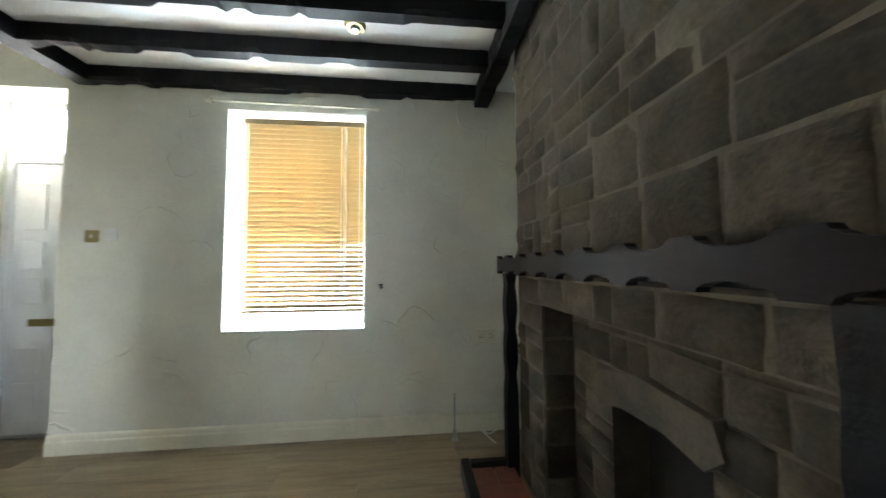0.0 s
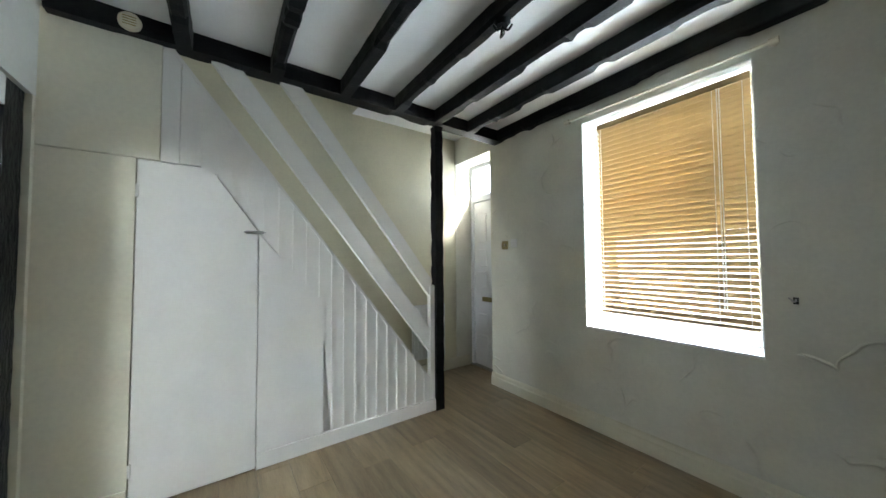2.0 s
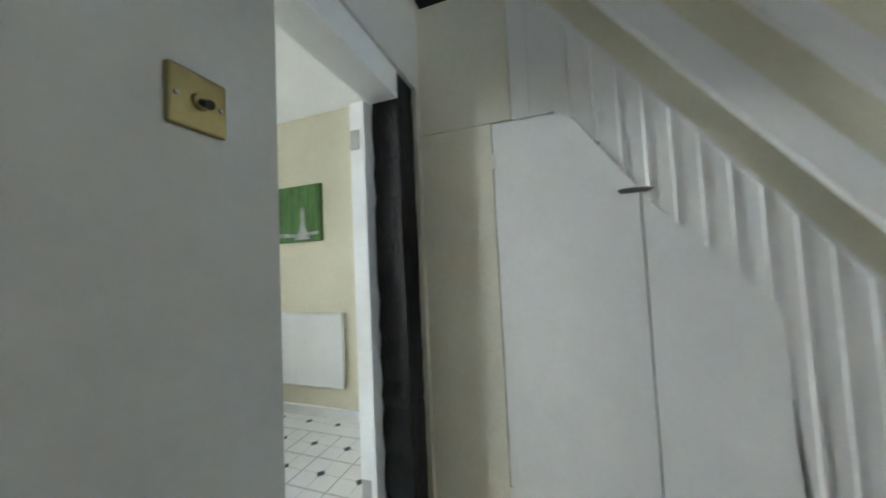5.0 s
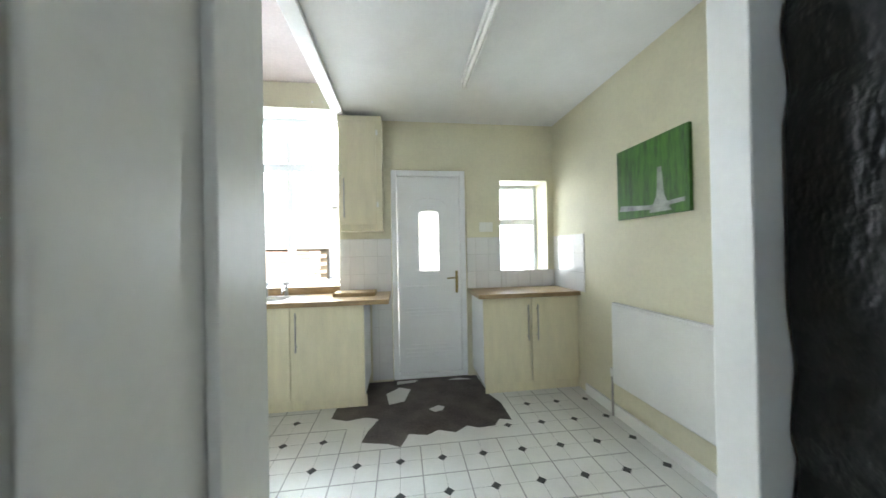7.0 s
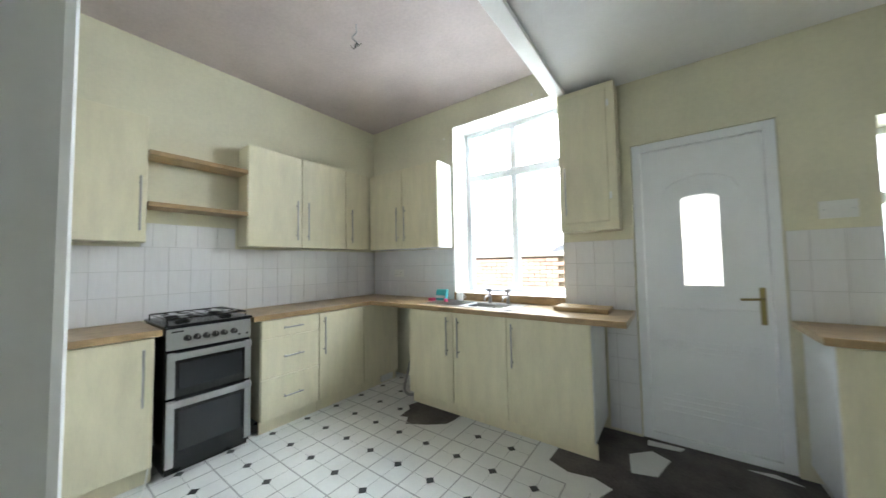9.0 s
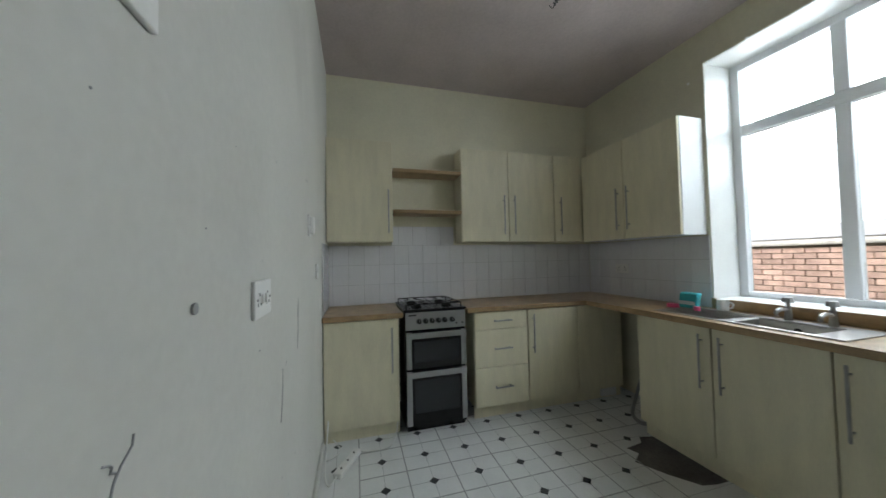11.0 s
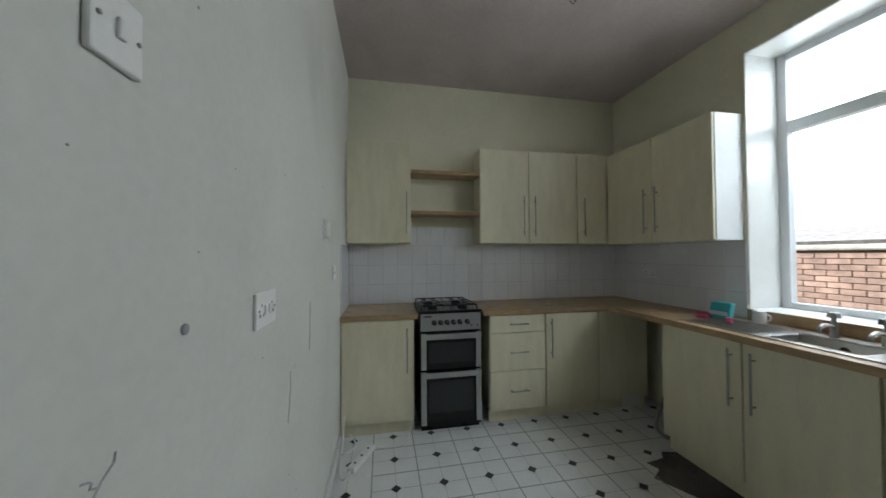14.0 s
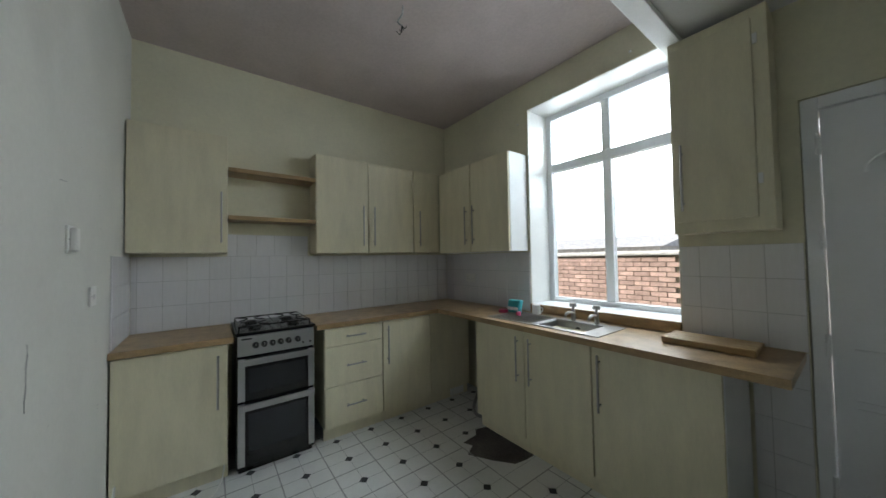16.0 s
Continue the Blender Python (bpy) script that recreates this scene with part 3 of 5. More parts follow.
def wall_plate(name, label, cat, at, w, h, face, material=None, rockers=0, holes=0):
    """A plate on a wall; face: the way it looks ('-y' from the front wall, '+y' or '-y' on the dividing wall)."""
    x, y, z = at
    s = -1 if face == "-y" else 1
    o = thing(name, at, label, cat)
    pl = part("plate", box(x - w / 2, x + w / 2, y, y + s * 0.009, z - h / 2, z + h / 2, 0.003), material or M_PLATE, o)
    for k in range(rockers):
        cx = x + (k - (rockers - 1) / 2) * 0.03
        part("rocker", box(cx - 0.006, cx + 0.006, y + s * 0.009, y + s * 0.014, z - 0.012, z + 0.012, 0.002), M_PLATE, pl)
    for k in range(holes):
        cx = x + (k - (holes - 1) / 2) * 0.07
        for dx, dz in ((0, 0.012), (-0.011, -0.012), (0.011, -0.012)):
            part("socket_hole", box(cx + dx - 0.003, cx + dx + 0.003, y + s * 0.008, y + s * 0.0095, z + dz - 0.004, z + dz + 0.004), M_DARKP, pl)
    for dx in (-w * 0.38, w * 0.38):
        part("screw", rod((x + dx, y + s * 0.008, z), (x + dx, y + s * 0.011, z), 0.003, seg=8), M_CHROME, pl)
    return o


wall_plate("thermostat", "white room thermostat on the front wall", "thermostat", (0.2, YF, 1.49), 0.085, 0.085, "-y", rockers=1)
wall_plate("light_switch", "brass light switch beside the thermostat", "switch", (0.08, YF, 1.475), 0.085, 0.085, "-y", M_BRASS, rockers=1)
wall_plate("light_switch", "tarnished brass light switch on the dividing wall", "switch", (1.182, YD, 1.468), 0.07, 0.074, "+y", M_BRASS)
dolly = bpy.data.objects["light_switch.001"]
part("toggle_ring", rod((1.182, YD + 0.009, 1.468), (1.182, YD + 0.013, 1.468), 0.011, 0.009, 18), M_BRASS, dolly)
part("toggle", rod((1.182, YD + 0.01, 1.468), (1.182, YD + 0.028, 1.46), 0.004, 0.006, 12), M_DARKP, dolly, "dark toggle")
wall_plate("wall_socket", "cream double socket on the front wall", "socket", (2.885, YF, 0.71), 0.145, 0.085, "-y", M_PLAIN, holes=2)
hk = thing("wall_hook", (2.08, YF, 1.1), "small dark curtain tie hook on the wall", "hook")
part("plate", box(2.07, 2.09, YF - 0.006, YF, 1.085, 1.12, 0.002), M_DARKP, hk)
part("hook", tube(smooth_path([(2.08, YF - 0.005, 1.11), (2.08, YF - 0.04, 1.1), (2.06, YF - 0.05, 1.12)]), 0.004), M_CHROME, hk)
gas = thing("gas_pipe", (2.62, YF - 0.09, 0), "chrome gas restrictor pipe standing on the floor", "pipe")
part("pipe", rod((2.62, YF - 0.12, 0.0), (2.62, YF - 0.12, 0.33), 0.006), M_CHROME, gas)
part("valve", rod((2.62, YF - 0.12, 0.03), (2.62, YF - 0.12, 0.075), 0.018, 0.014), M_CHROME, gas)
part("base_flange", rod((2.62, YF - 0.12, 0.0), (2.62, YF - 0.12, 0.008), 0.026), M_CHROME, gas)
tag_c = part("aerial_cable", tube(smooth_path([(2.95, YF - 0.03, 0.006), (2.85, YF - 0.15, 0.05), (2.8, YF - 0.1, 0.13), (2.83, YF - 0.03, 0.02), (2.9, YF - 0.2, 0.006)]), 0.004), M_PLATE)
tagged(tag_c, "loose white cable coiled on the laminate", "cable")

pend = thing("pendant_hook", (1.24, 1.76, ZB), "black iron pendant hook with cut flex below a beam", "ceiling hook")
part("rose", rod((1.24, 1.76, ZB + 0.002), (1.24, 1.76, ZB - 0.018), 0.045, 0.03, 20), M_BLACK, pend)
for k in range(3):
    a_ = k * 2.09 + 0.4
    part("arm", tube(smooth_path([(1.24, 1.76, ZB - 0.015), (1.24 + 0.03 * math.cos(a_), 1.76 + 0.03 * math.sin(a_), ZB - 0.05), (1.24 + 0.055 * math.cos(a_), 1.76 + 0.055 * math.sin(a_), ZB - 0.03)]), 0.006), M_BLACK, pend)
part("flex", tube(smooth_path([(1.24, 1.76, ZB - 0.016), (1.25, 1.765, ZB - 0.06), (1.235, 1.75, ZB - 0.085)]), 0.004), M_DARKP, pend)

# ---- fireplace ----
FX, FY0, FY1 = 2.98, 0.55, 2.46
br = thing("wall_chimney_breast", (FX + 0.2, 1.5, 0), "rough buff sandstone chimney breast with recessed joints", "chimney breast", kind="structure")
RX, RY0, RY1, RZ = 3.15, 0.95, 2.117, 1.05           # recess below the mantel
GY0, GY1, GZ = 1.375, 1.825, 0.69                    # grate opening in its back
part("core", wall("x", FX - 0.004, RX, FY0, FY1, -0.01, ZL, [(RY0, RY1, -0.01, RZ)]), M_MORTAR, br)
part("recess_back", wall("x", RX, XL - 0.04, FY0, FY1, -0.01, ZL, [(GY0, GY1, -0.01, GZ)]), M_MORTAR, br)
part("firebox", box(XL - 0.039, XL - 0.005, FY0, FY1, -0.01, ZL), M_SOOT, br)


def stone_mesh(seed):
    """A rough-faced unit stone: a bulged, uneven block."""
    rng = random.Random(seed)
    bm = bmesh.new()
    g = [[None] * 5 for _ in range(5)]
    for i in range(5):
        for j in range(5):
            e = min(i, 4 - i, j, 4 - j)
            u, v = (i / 4 - 0.5), (j / 4 - 0.5)
            if e == 0:
                u, v = u * rng.uniform(0.93, 1.0), v * rng.uniform(0.9, 1.0)
            d = (0.0, 0.75, 1.0)[min(e, 2)] + (rng.uniform(-0.22, 0.22) if e else 0.25)
            g[i][j] = bm.verts.new((-d, u, v))
    rim = [bm.verts.new((0.6, i[0], i[1])) for i in ((-0.5, -0.5), (0.5, -0.5), (0.5, 0.5), (-0.5, 0.5))]
    for i in range(4):
        for j in range(4):
            bm.faces.new((g[i][j], g[i + 1][j], g[i + 1][j + 1], g[i][j + 1]))
    sides = [[g[i][0] for i in range(5)], [g[4][j] for j in range(5)], [g[4 - i][4] for i in range(5)], [g[0][4 - j] for j in range(5)]]
    for k, s in enumerate(sides):
        bm.faces.new([*s, rim[(k + 1) % 4], rim[k]])
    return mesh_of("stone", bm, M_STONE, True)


STONES = [stone_mesh(s) for s in range(14)]


def lay_stones(x, y0, y1, z0, z1, hole, seed):
    """Squared rubble in uneven courses, split here and there, with sunk joints."""
    rng = random.Random(seed)
    z = z0
    while z < z1 - 0.02:
        h = rng.choice((0.1, 0.14, 0.17, 0.21, 0.25))
        if z1 - z - h < 0.07:
            h = z1 - z
        if z < hole[3] < z + h:
            h = hole[3] - z
        y = y0
        while y < y1 - 0.01:
            w = rng.choice((0.11, 0.15, 0.19, 0.23, 0.27))
            if y1 - y - w < 0.09:
                w = y1 - y
            if z < hole[3] - 0.01 and y < hole[1] - 0.001 and y + w > hole[0]:
                if y < hole[0] - 0.03:
                    w = hole[0] - y
                else:
                    y = hole[1]
                    continue
            f = rng.uniform(0.35, 0.65)
            cuts = [(0, 1)] if h < 0.15 or rng.random() < 0.45 else [(0, f), (f, 1)]
            for a, b in cuts:
                if w > 0.03:
                    o = piece("stone", rng.choice(STONES), br, x, y + w / 2, z + h * (a + b) / 2, (rng.uniform(0.018, 0.036), w - 0.009, h * (b - a) - 0.009))
                    o.rotation_euler = (radians(rng.uniform(-3, 3)), 0, radians(rng.uniform(-2, 2)))
            y += w
        z += h


lay_stones(FX, FY0, FY1, 0.0, ZL, (RY0, RY1, 0.0, RZ), 4)
lay_stones(RX, RY0, RY1, 0.0, RZ, (GY0, GY1, 0.0, GZ), 9)
for k in range(12):
    zc = 0.11 + k * 0.215
    piece("quoin", STONES[k % 10], br, FX + 0.2, FY1 - 0.005, zc, (0.03, 0.34 if k % 2 else 0.24, 0.2), radians(-90))
for k in range(6):
    piece("jamb_stone", STONES[k], br, (FX + RX) / 2, RY1 + 0.004, 0.09 + k * 0.175, (0.025, 0.15, 0.165), radians(90))
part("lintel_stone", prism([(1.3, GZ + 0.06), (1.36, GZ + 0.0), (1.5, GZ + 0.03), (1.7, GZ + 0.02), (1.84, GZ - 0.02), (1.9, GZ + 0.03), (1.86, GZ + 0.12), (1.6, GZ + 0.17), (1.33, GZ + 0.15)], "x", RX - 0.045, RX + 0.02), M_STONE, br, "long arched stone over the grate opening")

fs = thing("fire_surround", (2.85, 1.6, 0), "dark-stained scalloped timber mantel and posts", "fireplace")


def scallops(y0, y1, z0, z1, n):
    """The outline of a board with bites along both long edges."""
    out = []
    step = (y1 - y0) / n
    for i in range(n):
        c = y0 + (i + 0.5) * step
        out += [(c + 0.35 * step * math.cos(a), z0 + 0.026 * math.sin(a)) for a in [math.pi - k * math.pi / 8 for k in range(9)]]
    top = []
    for i in range(n):
        c = y0 + (i + 0.5) * step
        top += [(c + 0.35 * step * math.cos(a), z1 - 0.024 * math.sin(a)) for a in [math.pi - k * math.pi / 8 for k in range(9)]]
    return [(y0, z0), *out, (y1, z0), (y1, z1), *top[::-1], (y0, z1)]


part("front_board", prism(scallops(0.74, 2.5, 1.205, 1.314, 9), "x", 2.85, 2.88), M_MANTEL, fs)
part("mantel_shelf", box(2.88, 2.965, 0.74, 2.5, 1.215, 1.295, 0.004), M_BLACK, fs)
for yy, ww in ((2.42, 0.07), (0.82, 0.2)):
    lg = part("leg", hewn_post(0.07, ww, 1.208, int(yy * 10), 0.012), M_BLACK, fs)
    lg.location = (2.905, yy, 0.0)
hearth = thing("hearth", (2.78, 1.6, 0), "low red quarry tile hearth with a black timber kerb", "hearth")
part("kerb", box(2.6, 2.655, 0.62, 2.47, 0, 0.105, 0.01), M_BLACK, hearth)
for yy in (0.62, 2.415):
    part("kerb_return", box(2.656, 2.915, yy, yy + 0.055, 0, 0.1, 0.01), M_BLACK, hearth)
part("bed", box(2.656, 2.915, 0.676, 2.414, 0, 0.06), M_MORTAR, hearth)
qt = mesh_of("quarry_tile", box(-0.06, 0.06, -0.071, 0.071, 0, 0.02, 0.003), M_QUARRY)
for i in range(2):
    for j in range(12):
        piece("tile", qt, hearth, 2.72 + i * 0.128, 0.75 + j * 0.144, 0.06)

# ---- opening between the rooms ----
fr = thing("door_2", (0.6, -0.25, 0), "white painted door lining without a door", "door frame", kind="structure")
part("lining", box(OX0 - 0.04, 0.258, -0.415, -0.339, 0, OZ - 0.13, 0.003), M_WHITE, fr)
part("lining", box(OX1 - 0.008, OX1 - 0.001, -0.335, -0.06, 0, OZ - 0.131, 0.002), M_WHITE, fr)
part("door_stop", box(OX1 - 0.022, OX1 - 0.009, -0.25, -0.2, 0, OZ - 0.132, 0.003), M_WHITE, fr)
part("lining_head", box(OX0, OX1 - 0.001, YK - 0.006, -0.19, OZ - 0.13, OZ - 0.001, 0.003), M_WHITE, fr)
for a0_, a1_, y0_, y1_ in ((OX1 + 0.006, OX1 + 0.05, -0.383, YK - 0.001), (OX1 + 0.0505, OX1 + 0.088, -0.352, YK - 0.001), (OX0 - 0.09, OX0 - 0.042, -0.383, YK - 0.001)):
    part("architrave", box(a0_, a1_, y0_, y1_, 0, OZ - 0.06, 0.007), M_WHITE, fr)
part("architrave_head", box(OX0 - 0.09, OX1 + 0.088, -0.375, YK - 0.007, OZ - 0.0595, OZ + 0.03, 0.006), M_WHITE, fr)
for z in (0.25, 1.78):
    part("hinge", box(0.258, 0.262, -0.41, -0.365, z, z + 0.09, 0.001), M_CHROME, fr)
structure("trim_threshold", box(OX0 + 0.03, OX1 - 0.03, -0.2, -0.15, 0.0, 0.008, 0.003), M_CHROME, "metal threshold strip", "trim")


# ---- kitchen: units ----
def bar_handle(parent, a, b, out):
    """A steel bar handle from a to b standing off along out."""
    a, b, o = Vector(a), Vector(b), Vector(out)
    h = part("handle", rod(a + o * 0.032, b + o * 0.032, 0.006, seg=10), M_CHROME, parent, "brushed steel bar handle")
    d = (b - a) * 0.12
    for p in (a + d, b - d):
        part("stand_off", rod(p, p + o * 0.032, 0.0045, seg=8), M_CHROME, h)


def cabinet(name, label, x0, x1, y0, y1, z0, z1, face, fronts, cat="kitchen cabinet", body=None, plinth=None):
    """A cabinet box with fronts. face '-x' or '+y'; fronts: (s0, s1, z0, z1, handle) along the face."""
    c = thing(name, ((x0 + x1) / 2, (y0 + y1) / 2, 0 if plinth else z0), label, cat, "fitted kitchen units")
    part("body", box(x0, x1, y0, y1, z0, z1, 0.002), body or M_UNIT, c)
    for s0, s1, a, b, hd in fronts:
        if face == "-x":
            d = part("drawer_front" if b - a < 0.33 else "door", box(x0 - 0.02, x0 - 0.001, s0 + 0.002, s1 - 0.002, a, b, 0.0025), M_UNIT, c)
            o, P = (-1, 0, 0), lambda s, z: (x0 - 0.02, s, z)
        else:
            d = part("door", box(s0 + 0.002, s1 - 0.002, y1 + 0.001, y1 + 0.02, a, b, 0.0025), M_UNIT, c)
            o, P = (0, 1, 0), lambda s, z: (s, y1 + 0.02, z)
        if hd and hd[0] == "h":
            bar_handle(d, P((s0 + s1) / 2 - 0.08, (a + b) / 2), P((s0 + s1) / 2 + 0.08, (a + b) / 2), o)
        elif hd:
            bar_handle(d, P(hd[1], hd[2]), P(hd[1], hd[3]), o)
    if plinth:
        part("plinth", box(*plinth, 0.002), M_UNIT, c)
    return c


UF = 3.29
cabinet("base_cabinet", "cream base cabinet with one door beside the cooker", UF, XC - 0.01, -0.872, -0.335, 0.098, 0.86, "-x",
        [(-0.87, -0.337, 0.1, 0.858, ("v", -0.815, 0.47, 0.8))], plinth=(UF + 0.02, UF + 0.036, -0.872, -0.335, 0, 0.096))
cabinet("drawer_cabinet", "cream base unit with three drawers", UF, XC - 0.01, -1.955, -1.475, 0.098, 0.86, "-x",
        [(-1.954, -1.476, 0.1, 0.408, ("h",)), (-1.954, -1.476, 0.413, 0.714, ("h",)), (-1.954, -1.476, 0.719, 0.858, ("h",))], plinth=(UF + 0.02, UF + 0.036, -1.955, -1.475, 0, 0.096))
cabinet("base_cabinet", "cream base cabinet with one door beside the drawers", UF, XC - 0.01, -2.45, -1.957, 0.098, 0.86, "-x",
        [(-2.449, -1.959, 0.1, 0.858, ("v", -2.0, 0.5, 0.82))], plinth=(UF + 0.02, UF + 0.036, -2.45, -1.957, 0, 0.096))
cp = thing("corner_panel", (UF, -2.7, 0), "cream blank corner panel under the worktop", "panel", "fitted kitchen units")
part("panel", box(UF - 0.018, UF, -2.93, -2.454, 0.1, 0.858, 0.002), M_UNIT, cp)
part("plinth", box(UF + 0.02, UF + 0.036, -2.93, -2.452, 0, 0.096), M_UNIT, cp)
RF = -2.58
cabinet("sink_cabinet", "cream double base cabinet below the sink", 1.772, 2.76, YR + 0.01, RF, 0.098, 0.86, "+y",
        [(2.262, 2.758, 0.1, 0.858, ("v", 2.31, 0.5, 0.82)), (1.774, 2.258, 0.1, 0.858, ("v", 2.2, 0.5, 0.82))], plinth=(1.772, 2.74, RF - 0.03, RF - 0.014, 0, 0.096))
cabinet("base_cabinet", "cream single base cabinet with a white end panel", 1.18, 1.77, YR + 0.01, RF, 0.098, 0.86, "+y",
        [(1.182, 1.768, 0.1, 0.858, ("v", 1.72, 0.5, 0.82))], body=M_UNITW, plinth=(1.17, 1.77, RF - 0.03, RF - 0.014, 0, 0.096))
cabinet("base_cabinet", "cream double base cabinet beside the back door", XP + 0.01, 0.15, YR + 0.01, -2.62, 0.098, 0.86, "+y",
        [(-0.30, 0.148, 0.1, 0.858, ("v", -0.26, 0.48, 0.8)), (-0.757, -0.304, 0.1, 0.858, ("v", -0.35, 0.48, 0.8))], body=M_UNITW, plinth=(XP + 0.01, 0.13, -2.65, -2.634, 0, 0.096))
cabinet("wall_cabinet", "cream wall cabinet with one door", 3.63, XC - 0.001, -0.88, -0.335, 1.455, 2.325, "-x", [(-0.879, -0.336, 1.457, 2.323, ("v", -0.84, 1.53, 1.9))])
cabinet("wall_cabinet", "cream double wall cabinet", 3.63, XC - 0.001, -2.49, -1.508, 1.45, 2.32, "-x",
        [(-1.985, -1.509, 1.452, 2.318, ("v", -1.93, 1.52, 1.89)), (-2.489, -1.989, 1.452, 2.318, ("v", -2.04, 1.52, 1.89))])
cabinet("wall_cabinet", "narrow cream corner wall cabinet", 3.63, XC - 0.001, -2.815, -2.492, 1.45, 2.32, "-x", [(-2.814, -2.494, 1.452, 2.318, ("v", -2.555, 1.52, 1.89))])
cabinet("wall_cabinet", "cream double wall cabinet with a white end beside the window", 2.595, 3.605, YR + 0.001, -2.84, 1.44, 2.31, "+y",
        [(3.09, 3.6, 1.442, 2.308, ("v", 3.14, 1.52, 1.89)), (2.597, 3.086, 1.442, 2.308, ("v", 3.03, 1.52, 1.89))], body=M_UNITW)
for z in (1.72, 2.08):
    s = thing("wall_shelf", (3.7, -1.19, z), "oak-effect open shelf between wall cabinets", "shelf", "open shelves")
    part("board", box(3.6, XC - 0.001, -1.506, -0.882, z - 0.016, z + 0.016, 0.002), M_WORK, s)
boil = thing("boiler_cupboard", (1.23, -2.97, 1.5), "cream boxed cupboard hung beside the window", "cupboard")
part("body", box(1.03, 1.43, YR + 0.001, -2.875, 1.5, ZKL - 0.036, 0.003), M_UNIT, boil)
bd = part("door", box(1.085, 1.415, -2.874, -2.858, 1.56, 2.53, 0.003), M_UNIT, boil)
bar_handle(bd, (1.375, -2.858, 1.62), (1.375, -2.858, 1.98), (0, 1, 0))
for z in (1.72, 2.4):
    part("hinge", box(1.066, 1.084, -2.874, -2.866, z, z + 0.05, 0.002), M_PLATE, bd)

wt = thing("worktop", (3.5, -1.5, 0.86), "oak-effect worktop along the cooker and window walls", "worktop", kind="structure")
part("section", box(3.25, XC - 0.001, -0.9, YK - 0.001, 0.864, 0.903, 0.004), M_WORK, wt)
part("section", box(3.25, XC - 0.001, -3.068, -1.415, 0.864, 0.903, 0.004), M_WORK, wt)
part("section", wall("y", -2.545, -2.53, 0.975, 3.249, 0.864, 0.903), M_WORK, wt)
SX0, SX1, SY0, SY1 = 1.84, 2.24, -2.93, -2.62
part("section", box(2.24, 3.249, -3.068, -2.5455, 0.864, 0.903), M_WORK, wt)
part("section", box(0.975, 1.84, -3.068, -2.5455, 0.864, 0.903), M_WORK, wt)
part("section", box(1.8405, 2.2395, -3.068, -2.9305, 0.864, 0.903), M_WORK, wt)
part("section", box(1.8405, 2.2395, -2.6195, -2.5455, 0.864, 0.903), M_WORK, wt)
part("upstand", box(1.466, 2.574, -3.066, -3.05, 0.904, 0.975, 0.003), M_WORK, wt)
wt2 = thing("worktop", (-0.3, -2.85, 0.86), "oak-effect worktop beside the back door", "worktop", kind="structure")
part("section", box(XP + 0.001, 0.19, YR + 0.001, -2.575, 0.864, 0.903, 0.004), M_WORK, wt2)

# ---- cooker ----
ck = thing("cooker", (3.5, -1.12, 0), "silver and black double-oven gas cooker", "cooker")
CX = 3.27
part("carcass", box(CX, 3.76, -1.365, -0.885, 0.03, 0.9, 0.004), M_COOKB, ck)
part("plinth", box(CX + 0.015, 3.75, -1.355, -0.895, 0, 0.03), M_COOKB, ck)
part("hob", box(CX - 0.015, 3.77, -1.375, -0.877, 0.901, 0.918, 0.005), M_COOKB, ck)
fa = part("control_panel", box(CX - 0.022, CX - 0.001, -1.362, -0.888, 0.765, 0.895, 0.005), M_COOKS, ck, "silver control panel")
for k in range(6):
    yk = -0.99 - k * 0.05 - (0.01 if k > 4 else 0)
    kb = part("knob", rod((CX - 0.022, yk, 0.83), (CX - 0.05, yk, 0.83), 0.02, 0.016, 16), M_DARKP, fa)
    part("pointer", box(CX - 0.053, CX - 0.05, yk - 0.002, yk + 0.002, 0.83, 0.846), M_CHROME, kb)
for yk in (-1.285, -1.335):
    part("button", rod((CX - 0.022, yk, 0.8), (CX - 0.03, yk, 0.8), 0.007, seg=10), M_DARKP, fa)
part("badge", box(CX - 0.024, CX - 0.021, -0.97, -0.91, 0.872, 0.882), M_DARKP, fa)
for z0, z1, nm in ((0.475, 0.755, "grill_door"), (0.06, 0.465, "oven_door")):
    dr = part(nm, box(CX - 0.028, CX - 0.001, -1.362, -0.888, z0, z1, 0.005), M_COOKB, ck)
    part("glass", box(CX - 0.031, CX - 0.0285, -1.3, -0.95, z0 + (0.05 if z0 > 0.3 else 0.09), z1 - 0.075), M_OVEN, dr, "dark oven glass")
    part("door_trim", box(CX - 0.033, CX - 0.0285, -0.93, -0.89, z0 + 0.003, z1 - 0.003, 0.001), M_COOKS, dr)
    part("door_trim", box(CX - 0.033, CX - 0.0285, -1.36, -1.32, z0 + 0.003, z1 - 0.003, 0.001), M_COOKS, dr)
    part("handle", box(CX - 0.05, CX - 0.0335, -1.36, -0.89, z1 - 0.05, z1 - 0.008, 0.006), M_COOKS, dr, "silver full-width door handle")
for bx in (3.4, 3.63):
    for by in (-1.0, -1.25):
        bu = part("burner", rod((bx, by, 0.918), (bx, by, 0.932), 0.045, 0.035, 20), M_COOKB, ck)
        part("burner_cap", rod((bx, by, 0.932), (bx, by, 0.938), 0.028, seg=18), M_DARKP, bu)
        for a in range(4):
            c_, s_ = math.cos(a * math.pi / 2 + 0.78), math.sin(a * math.pi / 2 + 0.78)
            part("pan_support", rod((bx + 0.035 * c_, by + 0.035 * s_, 0.952), (bx + 0.11 * c_, by + 0.11 * s_, 0.952), 0.004, seg=6), M_COOKB, bu)
for by in (-1.12, -0.9, -1.345):
    part("pan_rail", rod((3.3, by, 0.95), (3.74, by, 0.95), 0.004, seg=6), M_COOKB, ck)
